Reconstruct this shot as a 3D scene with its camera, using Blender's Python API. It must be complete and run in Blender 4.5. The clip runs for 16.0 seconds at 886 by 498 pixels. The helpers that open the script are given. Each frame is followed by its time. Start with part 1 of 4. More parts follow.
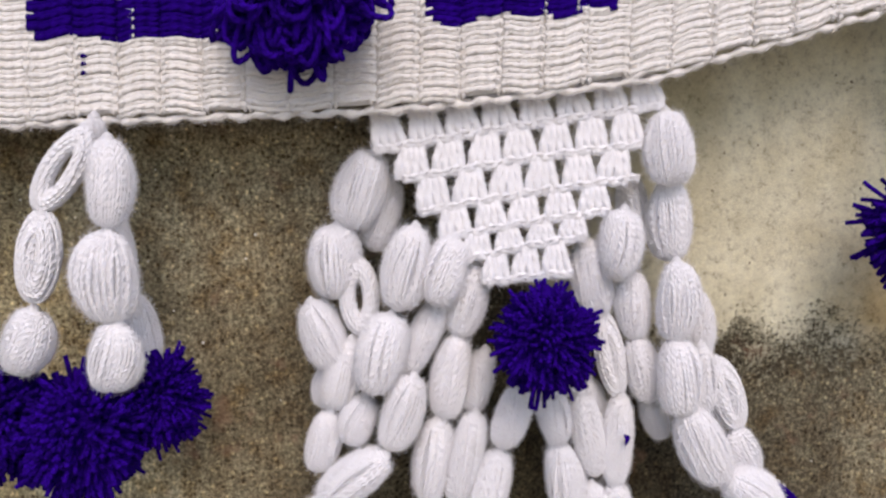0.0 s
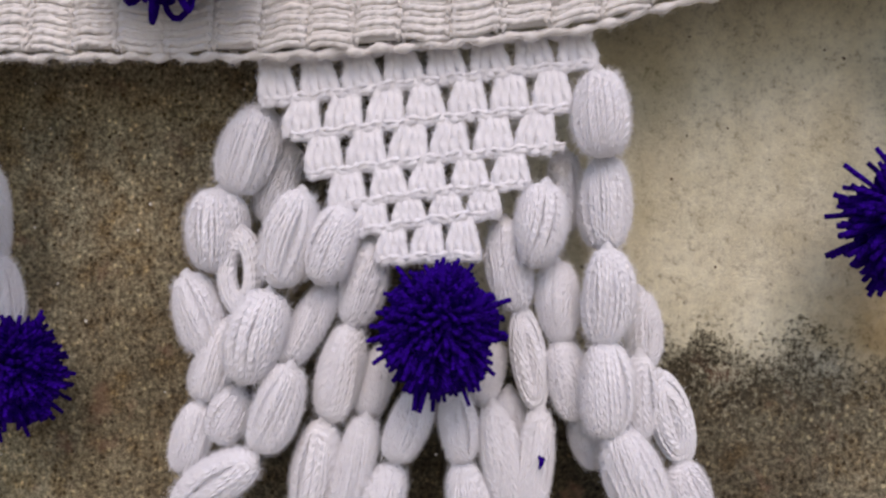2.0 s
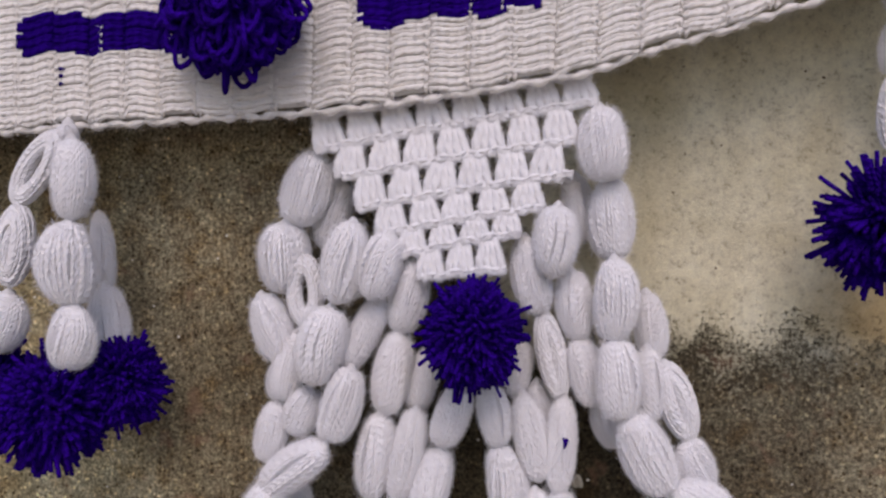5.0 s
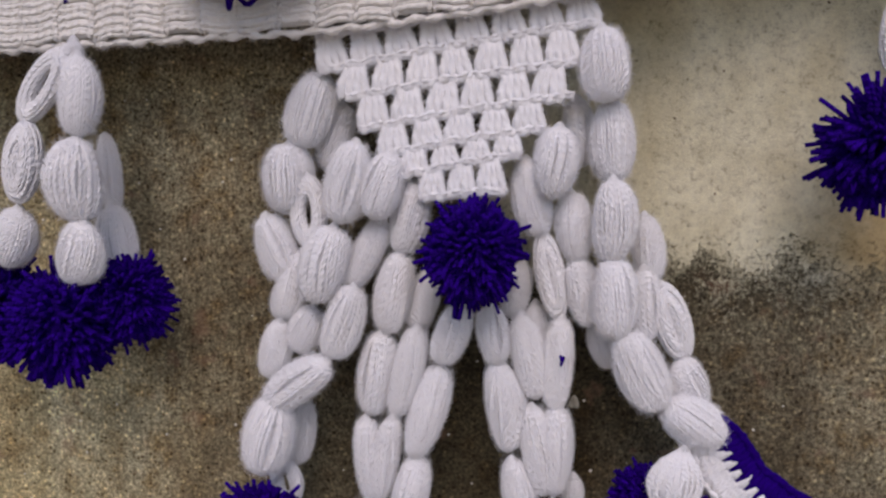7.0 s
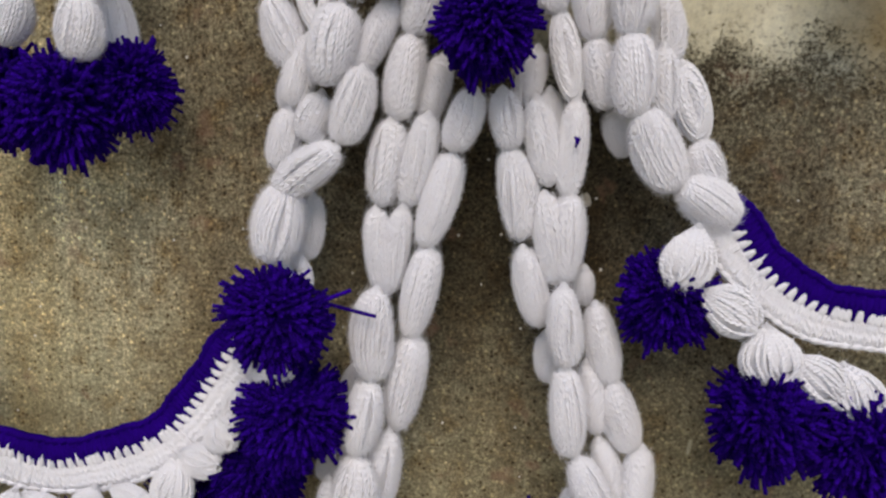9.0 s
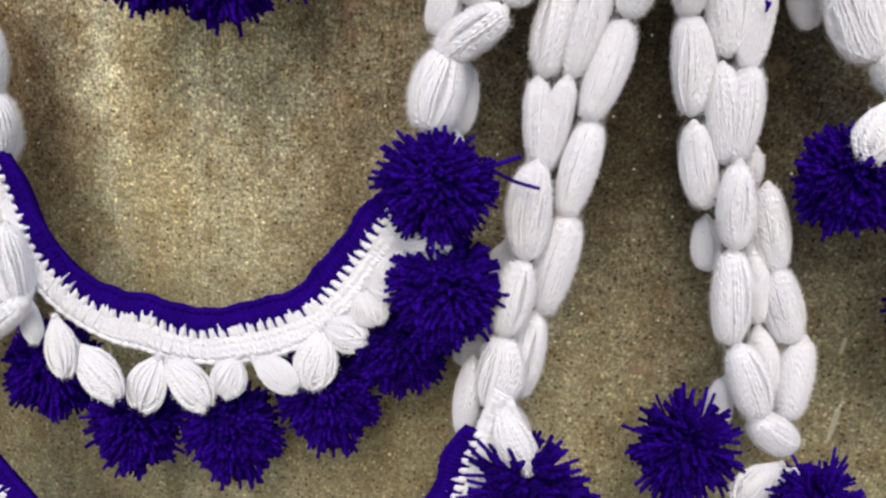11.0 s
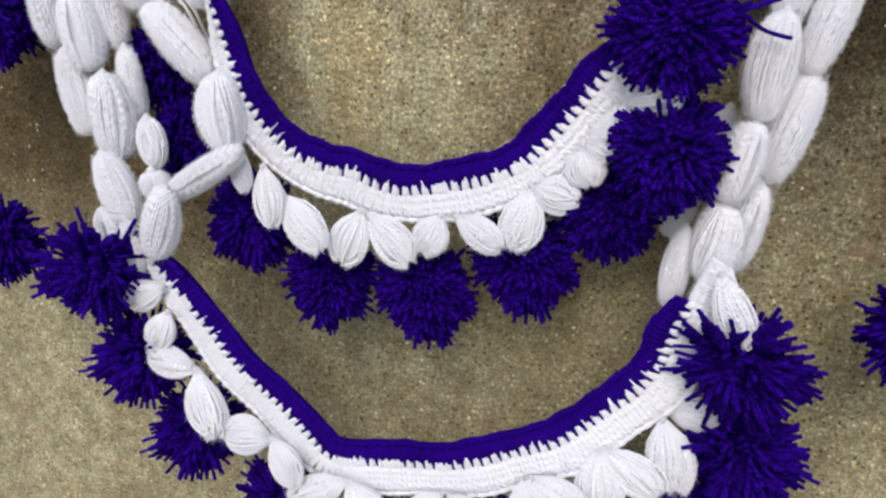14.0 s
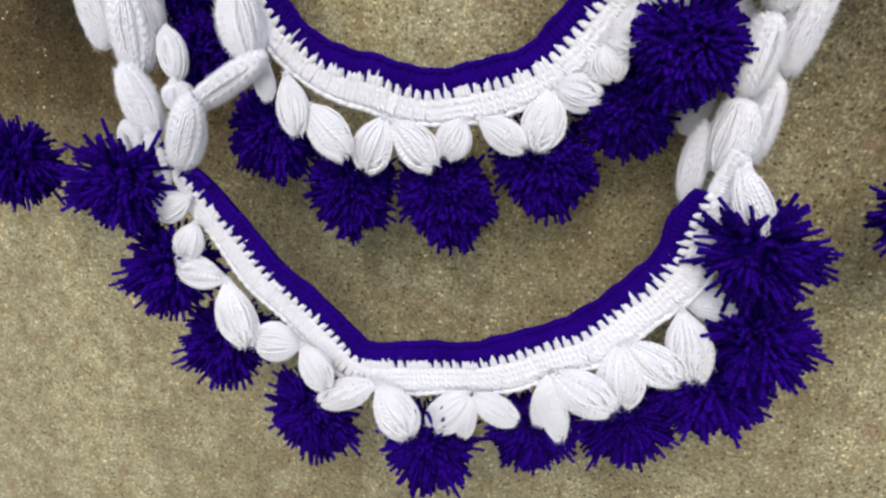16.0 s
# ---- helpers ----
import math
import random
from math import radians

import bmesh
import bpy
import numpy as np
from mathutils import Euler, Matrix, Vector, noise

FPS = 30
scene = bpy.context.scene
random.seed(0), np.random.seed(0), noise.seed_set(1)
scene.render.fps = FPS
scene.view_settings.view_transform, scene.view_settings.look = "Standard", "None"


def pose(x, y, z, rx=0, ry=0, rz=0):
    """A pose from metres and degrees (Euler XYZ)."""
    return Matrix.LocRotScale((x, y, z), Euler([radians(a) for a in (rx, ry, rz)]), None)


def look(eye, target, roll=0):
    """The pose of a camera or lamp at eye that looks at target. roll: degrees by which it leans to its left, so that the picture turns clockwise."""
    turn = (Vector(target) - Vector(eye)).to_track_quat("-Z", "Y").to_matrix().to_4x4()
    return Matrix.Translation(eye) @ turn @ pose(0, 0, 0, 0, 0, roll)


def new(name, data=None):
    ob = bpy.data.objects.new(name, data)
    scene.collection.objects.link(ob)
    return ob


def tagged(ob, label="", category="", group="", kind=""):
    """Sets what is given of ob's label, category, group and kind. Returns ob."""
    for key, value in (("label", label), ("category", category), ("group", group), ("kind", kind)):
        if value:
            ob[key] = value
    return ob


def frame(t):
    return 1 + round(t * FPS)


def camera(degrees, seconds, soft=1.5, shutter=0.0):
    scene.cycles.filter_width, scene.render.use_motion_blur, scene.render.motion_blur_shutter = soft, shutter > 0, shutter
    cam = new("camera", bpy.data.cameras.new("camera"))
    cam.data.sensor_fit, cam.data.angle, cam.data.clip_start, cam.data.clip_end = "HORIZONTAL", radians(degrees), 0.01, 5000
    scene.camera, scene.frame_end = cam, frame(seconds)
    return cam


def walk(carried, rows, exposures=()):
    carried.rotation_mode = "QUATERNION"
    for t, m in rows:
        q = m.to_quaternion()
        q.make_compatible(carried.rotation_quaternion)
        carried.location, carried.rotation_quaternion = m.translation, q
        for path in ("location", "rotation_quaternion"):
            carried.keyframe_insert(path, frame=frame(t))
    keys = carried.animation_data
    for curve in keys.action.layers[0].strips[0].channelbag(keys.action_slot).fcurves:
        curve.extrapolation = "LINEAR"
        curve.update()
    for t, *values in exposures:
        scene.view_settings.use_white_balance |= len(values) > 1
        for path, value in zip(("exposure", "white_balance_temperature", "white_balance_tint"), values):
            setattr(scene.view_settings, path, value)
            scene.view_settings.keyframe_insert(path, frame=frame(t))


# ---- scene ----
cam = camera(61.1, 16.0, 2.5)
PATH = [
    (0, (0.02, 0.094, 1.475), (0.099, 2.084, 1.301), 1.3),
    (0.5, (0.032, 0.118, 1.474), (0.115, 2.114, 1.385), 1.8),
    (1, (0.056, 0.139, 1.466), (0.097, 2.136, 1.371), 3.4),
    (1.5, (0.07, 0.145, 1.438), (0.033, 2.144, 1.428), 4.4),
    (2, (0.09, 0.138, 1.442), (-0.028, 2.134, 1.423), 4.2),
    (2.5, (0.101, 0.13, 1.449), (-0.055, 2.124, 1.398), 3.2),
    (3, (0.103, 0.116, 1.453), (-0.072, 2.108, 1.395), 2.5),
    (3.5, (0.112, 0.105, 1.464), (-0.123, 2.09, 1.402), 1.6),
    (4, (0.102, 0.097, 1.461), (-0.159, 2.079, 1.416), 1.2),
    (6.3, (0.103, 0.084, 1.45), (-0.153, 2.066, 1.383), 1.9),
    (6.5, (0.105, 0.083, 1.45), (-0.161, 2.064, 1.358), 1.9),
    (7, (0.105, 0.084, 1.437), (-0.161, 2.06, 1.282), 2.0),
    (7.5, (0.105, 0.084, 1.419), (-0.139, 2.06, 1.227), 2.2),
    (8, (0.106, 0.085, 1.402), (-0.142, 2.053, 1.151), 2.4),
    (8.5, (0.106, 0.085, 1.385), (-0.143, 2.049, 1.099), 2.6),
    (9, (0.101, 0.083, 1.375), (-0.147, 2.035, 1.017), 2.4),
    (9.5, (0.096, 0.081, 1.358), (-0.164, 2.025, 0.968), 3.0),
    (9.7, (0.09, 0.08, 1.351), (-0.172, 2.017, 0.927), 3.4),
    (11.8, (0.029, 0.078, 1.331), (-0.368, 1.97, 0.819), 4.1),
    (12, (0.028, 0.084, 1.337), (-0.412, 1.957, 0.792), 3.8),
    (12.5, (0.019, 0.088, 1.338), (-0.503, 1.936, 0.778), 3.6),
    (13, (-0.005, 0.072, 1.326), (-0.52, 1.931, 0.798), 4.3),
    (13.5, (-0.022, 0.063, 1.313), (-0.494, 1.916, 0.728), 5.0),
    (14, (-0.007, 0.071, 1.302), (-0.523, 1.869, 0.593), 4.5),
    (14.5, (-0.012, 0.071, 1.295), (-0.476, 1.848, 0.503), 4.5),
    (15, (-0.009, 0.065, 1.289), (-0.487, 1.811, 0.438), 3.8),
    (15.5, (-0.01, 0.059, 1.28), (-0.493, 1.797, 0.417), 3.5),
    (16, (-0.019, 0.049, 1.28), (-0.476, 1.818, 0.466), 3.6),
]
EXPOSURES = [(0.0, 0.44, 7050, 20), (1.0, 0.28, 7000, 21), (2.0, 0.17, 7000, 23), (3.0, 0.19, 7050, 23), (4.0, 0.10, 6950, 25), (6.5, -0.06, 6950, 24), (7.5, -0.09, 6950, 22), (8.5, 0.05, 7050, 18), (9.5, 0.24, 7150, 13), (12.0, 0.82, 6950, 13), (13.0, 0.94, 6800, 13), (13.5, 0.78, 6800, 13), (14.0, 0.48, 6750, 13), (15.0, 0.45, 6750, 12), (16.0, 0.53, 6800, 12)]
walk(cam, [(t, look(eye, target, roll)) for t, eye, target, roll in PATH], EXPOSURES)

# ---- light ----
world = bpy.data.worlds.new("sky")
scene.world = world
world.use_nodes = True
wn = world.node_tree.nodes
sky = wn.new("ShaderNodeTexSky")
sky.sky_type, sky.sun_disc = "NISHITA", False
sky.sun_elevation, sky.sun_rotation = math.radians(45), math.radians(177)
wn["Background"].inputs["Strength"].default_value = 0.13
world.node_tree.links.new(sky.outputs["Color"], wn["Background"].inputs["Color"])
sun = new("sun", bpy.data.lights.new("sun", "SUN"))
sun.data.energy, sun.data.angle, sun.data.color = 1.3, math.radians(35), (1.0, 0.96, 0.9)
sun.matrix_world = look((0.15, -2.2, 3.9), (0, 0.45, 1.2))

# ---- materials ----
def material(name, rough=0.9, sheen=0.0):
    m = bpy.data.materials.new(name)
    m.use_nodes = True
    b = m.node_tree.nodes["Principled BSDF"]
    b.inputs["Roughness"].default_value = rough
    b.inputs["Specular IOR Level"].default_value = 0.25
    b.inputs["Sheen Weight"].default_value = sheen
    return m, m.node_tree.nodes, m.node_tree.links, b


def node(nodes, kind, **values):
    n = nodes.new(kind)
    for k, v in values.items():
        n.inputs[k.replace("_", " ")].default_value = v
    return n


def ramp(nodes, links, source, *stops):
    r = nodes.new("ShaderNodeValToRGB")
    els = r.color_ramp.elements
    while len(els) < len(stops):
        els.new(0.5)
    for e, (p, c) in zip(els, stops):
        e.position, e.color = p, (*c, 1) if len(c) == 3 else c
    links.new(source, r.inputs["Fac"])
    return r.outputs["Color"]


def mixed(nodes, links, fac, a, b, blend="MIX"):
    m = nodes.new("ShaderNodeMix")
    m.data_type, m.blend_type = "RGBA", blend
    for socket, v in ((m.inputs[0], fac), (m.inputs[6], a), (m.inputs[7], b)):
        if isinstance(v, (int, float)):
            socket.default_value = v
        elif isinstance(v, tuple):
            socket.default_value = (*v, 1)
        else:
            links.new(v, socket)
    return m.outputs[2]


def arith(nodes, links, op, a, b=0.0, c=0.0):
    m = nodes.new("ShaderNodeMath")
    m.operation = op
    for socket, v in zip(m.inputs, (a, b, c)):
        if isinstance(v, (int, float)):
            socket.default_value = v
        else:
            links.new(v, socket)
    return m.outputs[0]


def yarn(name, dark, light, sheen, bump=0.7, soft=0.0, gloss=0.2, rough=0.9, vary=0.1):
    """Spun acrylic yarn: slanting plies and loose fibre."""
    m, n, l, b = material(name, rough, sheen)
    b.inputs["Specular IOR Level"].default_value = gloss
    co = n.new("ShaderNodeTexCoord")
    wave = node(n, "ShaderNodeTexWave", Scale=1.2566, Distortion=0.35, Detail=2.0, Detail_Scale=2.0)
    wave.bands_direction = "DIAGONAL"
    l.new(co.outputs["UV"], wave.inputs["Vector"])
    geo = n.new("ShaderNodeNewGeometry")
    fine = node(n, "ShaderNodeTexNoise", Scale=1300.0, Detail=3.0)
    l.new(geo.outputs["Position"], fine.inputs["Vector"])
    big = node(n, "ShaderNodeTexNoise", Scale=60.0, Detail=3.0)
    l.new(geo.outputs["Position"], big.inputs["Vector"])
    info = n.new("ShaderNodeObjectInfo")
    f = arith(n, l, "MULTIPLY_ADD", fine.outputs["Fac"], 0.55, arith(n, l, "MULTIPLY", big.outputs["Fac"], 0.5))
    f = arith(n, l, "ADD", f, arith(n, l, "MULTIPLY", info.outputs["Random"], 0.12))
    f = arith(n, l, "ADD", f, arith(n, l, "MULTIPLY", arith(n, l, "SUBTRACT", geo.outputs["Random Per Island"], 0.5), vary))
    colour = ramp(n, l, f, (0.3, dark), (0.75, light))
    l.new(colour, b.inputs["Base Color"])
    h = arith(n, l, "MULTIPLY_ADD", wave.outputs["Fac"], 0.9, arith(n, l, "MULTIPLY", fine.outputs["Fac"], 0.6))
    bp = node(n, "ShaderNodeBump", Strength=bump, Distance=0.0007)
    l.new(h, bp.inputs["Height"])
    l.new(bp.outputs["Normal"], b.inputs["Normal"])
    if soft:
        # light that passes through the loose fibre
        through_yarn = n.new("ShaderNodeBsdfTranslucent")
        l.new(colour, through_yarn.inputs["Color"])
        blend = n.new("ShaderNodeMixShader")
        blend.inputs["Fac"].default_value = soft
        l.new(b.outputs["BSDF"], blend.inputs[1])
        l.new(through_yarn.outputs["BSDF"], blend.inputs[2])
        l.new(blend.outputs["Shader"], n["Material Output"].inputs["Surface"])
    return m


WHITE = yarn("white_yarn", (0.86, 0.855, 0.88), (0.965, 0.96, 0.985), 0.35, 0.58, soft=0.08, gloss=0.3, rough=0.55)
CREAM = yarn("cream_yarn", (0.74, 0.71, 0.67), (0.88, 0.855, 0.82), 0.15, 0.5, soft=0.06)
PURPLE = yarn("purple_yarn", (0.008, 0.0005, 0.075), (0.026, 0.0014, 0.235), 0.0, gloss=0.04, vary=0.45)
PURPLE_EDGE = yarn("purple_edging", (0.008, 0.0005, 0.080), (0.022, 0.001, 0.205), 0.0, gloss=0.03, vary=0.06)


def wall_material():
    m, n, l, b = material("cement_wall", 0.9)
    geo = n.new("ShaderNodeNewGeometry")
    pos = geo.outputs["Position"]
    sep = n.new("ShaderNodeSeparateXYZ")
    l.new(pos, sep.inputs[0])
    x, z = sep.outputs["X"], sep.outputs["Z"]

    def noise(scale, detail=4.0, rough=0.6, vector=pos):
        t = node(n, "ShaderNodeTexNoise", Scale=scale, Detail=detail, Roughness=rough)
        l.new(vector, t.inputs["Vector"])
        return t.outputs["Fac"]

    stretch = node(n, "ShaderNodeMapping", Scale=(14.0, 1.0, 2.2))
    l.new(pos, stretch.inputs["Vector"])
    streak = noise(1.0, 4.0, 0.55, stretch.outputs["Vector"])
    grain, sand, mottled, broad = noise(850, 3), noise(330, 5, 0.8), noise(38, 5), noise(7, 3)
    coarse = noise(520, 4, 0.75)
    cement = ramp(n, l, sand, (0.32, (0.12, 0.105, 0.08)), (0.45, (0.25, 0.23, 0.18)), (0.56, (0.34, 0.315, 0.25)), (0.70, (0.47, 0.445, 0.36)))
    cement = mixed(n, l, 1.0, cement, ramp(n, l, coarse, (0.39, (0.42, 0.40, 0.35)), (0.5, (1.0, 1.0, 0.99)), (0.61, (1.65, 1.63, 1.55))), "MULTIPLY")
    tint = noise(75, 4, 0.65)
    cement = mixed(n, l, 1.0, cement, ramp(n, l, tint, (0.32, (0.78, 0.66, 0.50)), (0.48, (1.0, 0.98, 0.94)), (0.66, (1.12, 1.16, 1.14))), "MULTIPLY")
    cement = mixed(n, l, ramp(n, l, grain, (0.34, (0.5,) * 3), (0.5, (0.0,) * 3)), cement, (0.07, 0.058, 0.04))
    cement = mixed(n, l, 1.0, cement, ramp(n, l, mottled, (0.3, (0.74, 0.72, 0.68)), (0.7, (1.18, 1.18, 1.15))), "MULTIPLY")
    cement = mixed(n, l, 1.0, cement, ramp(n, l, streak, (0.34, (0.62, 0.55, 0.46)), (0.5, (1.0, 1.0, 1.0)), (0.68, (1.25, 1.25, 1.22))), "MULTIPLY")
    # the lower wall was floated smoother
    even = arith(n, l, "MULTIPLY_ADD", arith(n, l, "ADD", z, arith(n, l, "MULTIPLY", noise(9, 4), 0.12)), -6.0, 8.35)
    even.node.use_clamp = True
    cement = mixed(n, l, arith(n, l, "MULTIPLY", even, 0.28), cement, ramp(n, l, mottled, (0.3, (0.27, 0.25, 0.175)), (0.7, (0.37, 0.345, 0.25))))
    # darker round the middle panel and inner strands, with a ragged outer edge
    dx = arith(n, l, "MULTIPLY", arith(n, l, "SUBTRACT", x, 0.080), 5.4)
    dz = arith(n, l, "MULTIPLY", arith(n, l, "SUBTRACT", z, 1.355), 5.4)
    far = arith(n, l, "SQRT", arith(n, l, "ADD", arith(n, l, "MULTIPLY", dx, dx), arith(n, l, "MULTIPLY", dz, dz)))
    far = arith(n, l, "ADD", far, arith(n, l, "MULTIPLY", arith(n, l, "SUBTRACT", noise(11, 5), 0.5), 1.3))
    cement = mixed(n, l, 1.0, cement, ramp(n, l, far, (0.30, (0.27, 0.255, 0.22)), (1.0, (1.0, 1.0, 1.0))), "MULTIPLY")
    # brown and pale damp runs; far-left brown also carries the bead strand's painted shadow
    run = arith(n, l, "MULTIPLY_ADD", arith(n, l, "SUBTRACT", noise(13, 5, 0.6), 0.5), 0.10, arith(n, l, "MULTIPLY_ADD", arith(n, l, "SUBTRACT", streak, 0.5), 0.05, x))
    run = arith(n, l, "MULTIPLY_ADD", run, 2.0, 0.84)
    # the last stop just darkens the right-hand end
    bands = ramp(n, l, run, (0.10, (0.30, 0.25, 0.19)), (0.26, (0.42, 0.35, 0.27)), (0.37, (0.64, 0.54, 0.44)), (0.44, (1.28, 1.33, 1.30)), (0.58, (1.24, 1.27, 1.24)), (0.67, (1.0, 0.95, 0.86)), (0.76, (1.02, 0.97, 0.88)), (0.90, (1.0, 1.0, 1.0)), (1.0, (0.78, 0.76, 0.72)))
    upper = arith(n, l, "MULTIPLY_ADD", z, 9.0, -9.45)
    upper.node.use_clamp = True
    cement = mixed(n, l, upper, cement, mixed(n, l, 1.0, cement, bands, "MULTIPLY"))
    # a pale patch of lime
    px = arith(n, l, "MULTIPLY", arith(n, l, "SUBTRACT", x, -0.160), 11.0)
    pz = arith(n, l, "MULTIPLY", arith(n, l, "SUBTRACT", z, 1.315), 8.5)
    pale = arith(n, l, "SQRT", arith(n, l, "ADD", arith(n, l, "MULTIPLY", px, px), arith(n, l, "MULTIPLY", pz, pz)))
    pale = arith(n, l, "ADD", pale, arith(n, l, "MULTIPLY", arith(n, l, "SUBTRACT", streak, 0.5), 1.6))
    cement = mixed(n, l, 1.0, cement, ramp(n, l, pale, (0.25, (1.80, 1.82, 1.76)), (1.0, (1.0, 1.0, 1.0))), "MULTIPLY")
    cement = mixed(n, l, 1.0, cement, ramp(n, l, even, (0.0, (1.0, 1.0, 1.0)), (1.0, (0.90, 0.875, 0.80))), "MULTIPLY")
    # a cleaner, sandier coat towards the foot of the hanging
    foot = arith(n, l, "MULTIPLY_ADD", arith(n, l, "ADD", z, arith(n, l, "MULTIPLY", noise(8, 4), 0.08)), -7.0, 9.25)
    foot.node.use_clamp = True
    cement = mixed(n, l, foot, cement, mixed(n, l, 1.0, cement, (1.35, 1.37, 1.30), "MULTIPLY"))
    # dark and pale sand grains
    grit = node(n, "ShaderNodeTexVoronoi", Scale=430.0)
    l.new(pos, grit.inputs["Vector"])
    tone = n.new("ShaderNodeSeparateColor")
    l.new(grit.outputs["Color"], tone.inputs["Color"])
    near = arith(n, l, "LESS_THAN", arith(n, l, "MULTIPLY_ADD", tone.outputs["Green"], 0.25, grit.outputs["Distance"]), 0.52)
    cement = mixed(n, l, arith(n, l, "MULTIPLY", near, arith(n, l, "LESS_THAN", tone.outputs["Red"], 0.15)), cement, mixed(n, l, 1.0, cement, (0.42, 0.37, 0.30), "MULTIPLY"))
    cement = mixed(n, l, arith(n, l, "MULTIPLY", near, arith(n, l, "GREATER_THAN", tone.outputs["Red"], 0.84)), cement, mixed(n, l, 1.0, cement, (1.75, 1.72, 1.6), "MULTIPLY"))
    # pale runs of lime below the far swag
    for sx, sz, tilt, half, tall in ((0.1860, 1.1750, 0.12, 0.0015, 0.0120), (0.2120, 1.1770, -0.02, 0.0011, 0.0110), (0.1830, 1.2150, 0.10, 0.0011, 0.0050)):
        ex = arith(n, l, "MULTIPLY_ADD", arith(n, l, "SUBTRACT", z, sz), -tilt, arith(n, l, "SUBTRACT", x, sx))
        ex = arith(n, l, "DIVIDE", ex, half)
        ez = arith(n, l, "DIVIDE", arith(n, l, "SUBTRACT", z, sz), tall)
        away = arith(n, l, "ADD", arith(n, l, "MULTIPLY", ex, ex), arith(n, l, "MULTIPLY", ez, ez))
        away = arith(n, l, "ADD", away, arith(n, l, "MULTIPLY", arith(n, l, "SUBTRACT", coarse, 0.5), 3.0))
        cement = mixed(n, l, arith(n, l, "MULTIPLY", arith(n, l, "LESS_THAN", away, 0.9), 0.65), cement, (0.58, 0.55, 0.40))
    cement = mixed(n, l, 1.0, cement, (1.12, 1.11, 1.09), "MULTIPLY")
    # quartz grains
    rust = ramp(n, l, noise(52, 3, 0.55), (0.63, (0.0,) * 3), (0.74, (0.4,) * 3))
    cement = mixed(n, l, rust, cement, (0.36, 0.20, 0.13))
    holes = node(n, "ShaderNodeTexVoronoi", Scale=150.0)
    l.new(pos, holes.inputs["Vector"])
    hole = arith(n, l, "MULTIPLY", arith(n, l, "LESS_THAN", arith(n, l, "MULTIPLY_ADD", coarse, 0.3, holes.outputs["Distance"]), 0.30), arith(n, l, "GREATER_THAN", holes.outputs["Color"], 0.72))
    cement = mixed(n, l, arith(n, l, "MULTIPLY", hole, 0.6), cement, (0.06, 0.05, 0.03))
    vor = node(n, "ShaderNodeTexVoronoi", Scale=240.0)
    l.new(pos, vor.inputs["Vector"])
    dot = arith(n, l, "LESS_THAN", arith(n, l, "MULTIPLY_ADD", tint, 0.5, vor.outputs["Distance"]), 0.38)
    pick = arith(n, l, "GREATER_THAN", vor.outputs["Color"], 0.90)
    cement = mixed(n, l, arith(n, l, "MULTIPLY", dot, pick), cement, (0.92, 0.89, 0.78))
    plaster = ramp(n, l, mottled, (0.25, (0.58, 0.54, 0.38)), (0.75, (0.78, 0.75, 0.58)))
    plaster = mixed(n, l, 1.0, plaster, ramp(n, l, sand, (0.32, (0.50, 0.46, 0.38)), (0.45, (0.97, 0.97, 0.97)), (0.62, (1.14, 1.14, 1.12))), "MULTIPLY")
    plaster = mixed(n, l, 1.0, plaster, ramp(n, l, streak, (0.36, (0.78, 0.74, 0.66)), (0.55, (1.0, 1.0, 1.0))), "MULTIPLY")
    vor2 = node(n, "ShaderNodeTexVoronoi", Scale=95.0)
    l.new(pos, vor2.inputs["Vector"])
    pits = arith(n, l, "MULTIPLY", arith(n, l, "LESS_THAN", arith(n, l, "MULTIPLY_ADD", coarse, 0.35, vor2.outputs["Distance"]), 0.235), arith(n, l, "GREATER_THAN", vor2.outputs["Color"], 0.6))
    plaster = mixed(n, l, pits, plaster, (0.13, 0.09, 0.05))
    # a rusty damp mark on the plaster
    mx = arith(n, l, "MULTIPLY", arith(n, l, "SUBTRACT", x, 0.255), 26.0)
    mz = arith(n, l, "MULTIPLY", arith(n, l, "SUBTRACT", z, 1.425), 20.0)
    mark = arith(n, l, "SQRT", arith(n, l, "ADD", arith(n, l, "MULTIPLY", mx, mx), arith(n, l, "MULTIPLY", mz, mz)))
    mark = arith(n, l, "ADD", mark, arith(n, l, "MULTIPLY", arith(n, l, "SUBTRACT", mottled, 0.5), 1.2))
    plaster = mixed(n, l, 1.0, plaster, ramp(n, l, mark, (0.2, (0.70, 0.56, 0.40)), (1.1, (1.0, 1.0, 1.0))), "MULTIPLY")
    # the plaster coat ends in a ragged edge
    ragged = arith(n, l, "MULTIPLY_ADD", noise(22, 6, 0.7), 0.11, arith(n, l, "MULTIPLY", noise(160, 3), 0.03))
    edge = arith(n, l, "SUBTRACT", arith(n, l, "ADD", z, ragged), 1.468)
    side = arith(n, l, "SUBTRACT", arith(n, l, "ADD", x, ragged), 0.135)
    cover = arith(n, l, "MINIMUM", edge, side)
    # grains of the under-coat show through towards the edge
    cover = arith(n, l, "ADD", cover, arith(n, l, "MULTIPLY", arith(n, l, "SUBTRACT", coarse, 0.5), 0.10))
    cover = arith(n, l, "MULTIPLY_ADD", cover, 55.0, 0.35)
    cover.node.use_clamp = True
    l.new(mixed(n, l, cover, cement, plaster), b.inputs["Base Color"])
    rough = arith(n, l, "MULTIPLY_ADD", grain, 0.4, sand)
    rough = arith(n, l, "MULTIPLY", rough, arith(n, l, "MULTIPLY_ADD", cover, -0.30, 1.0))
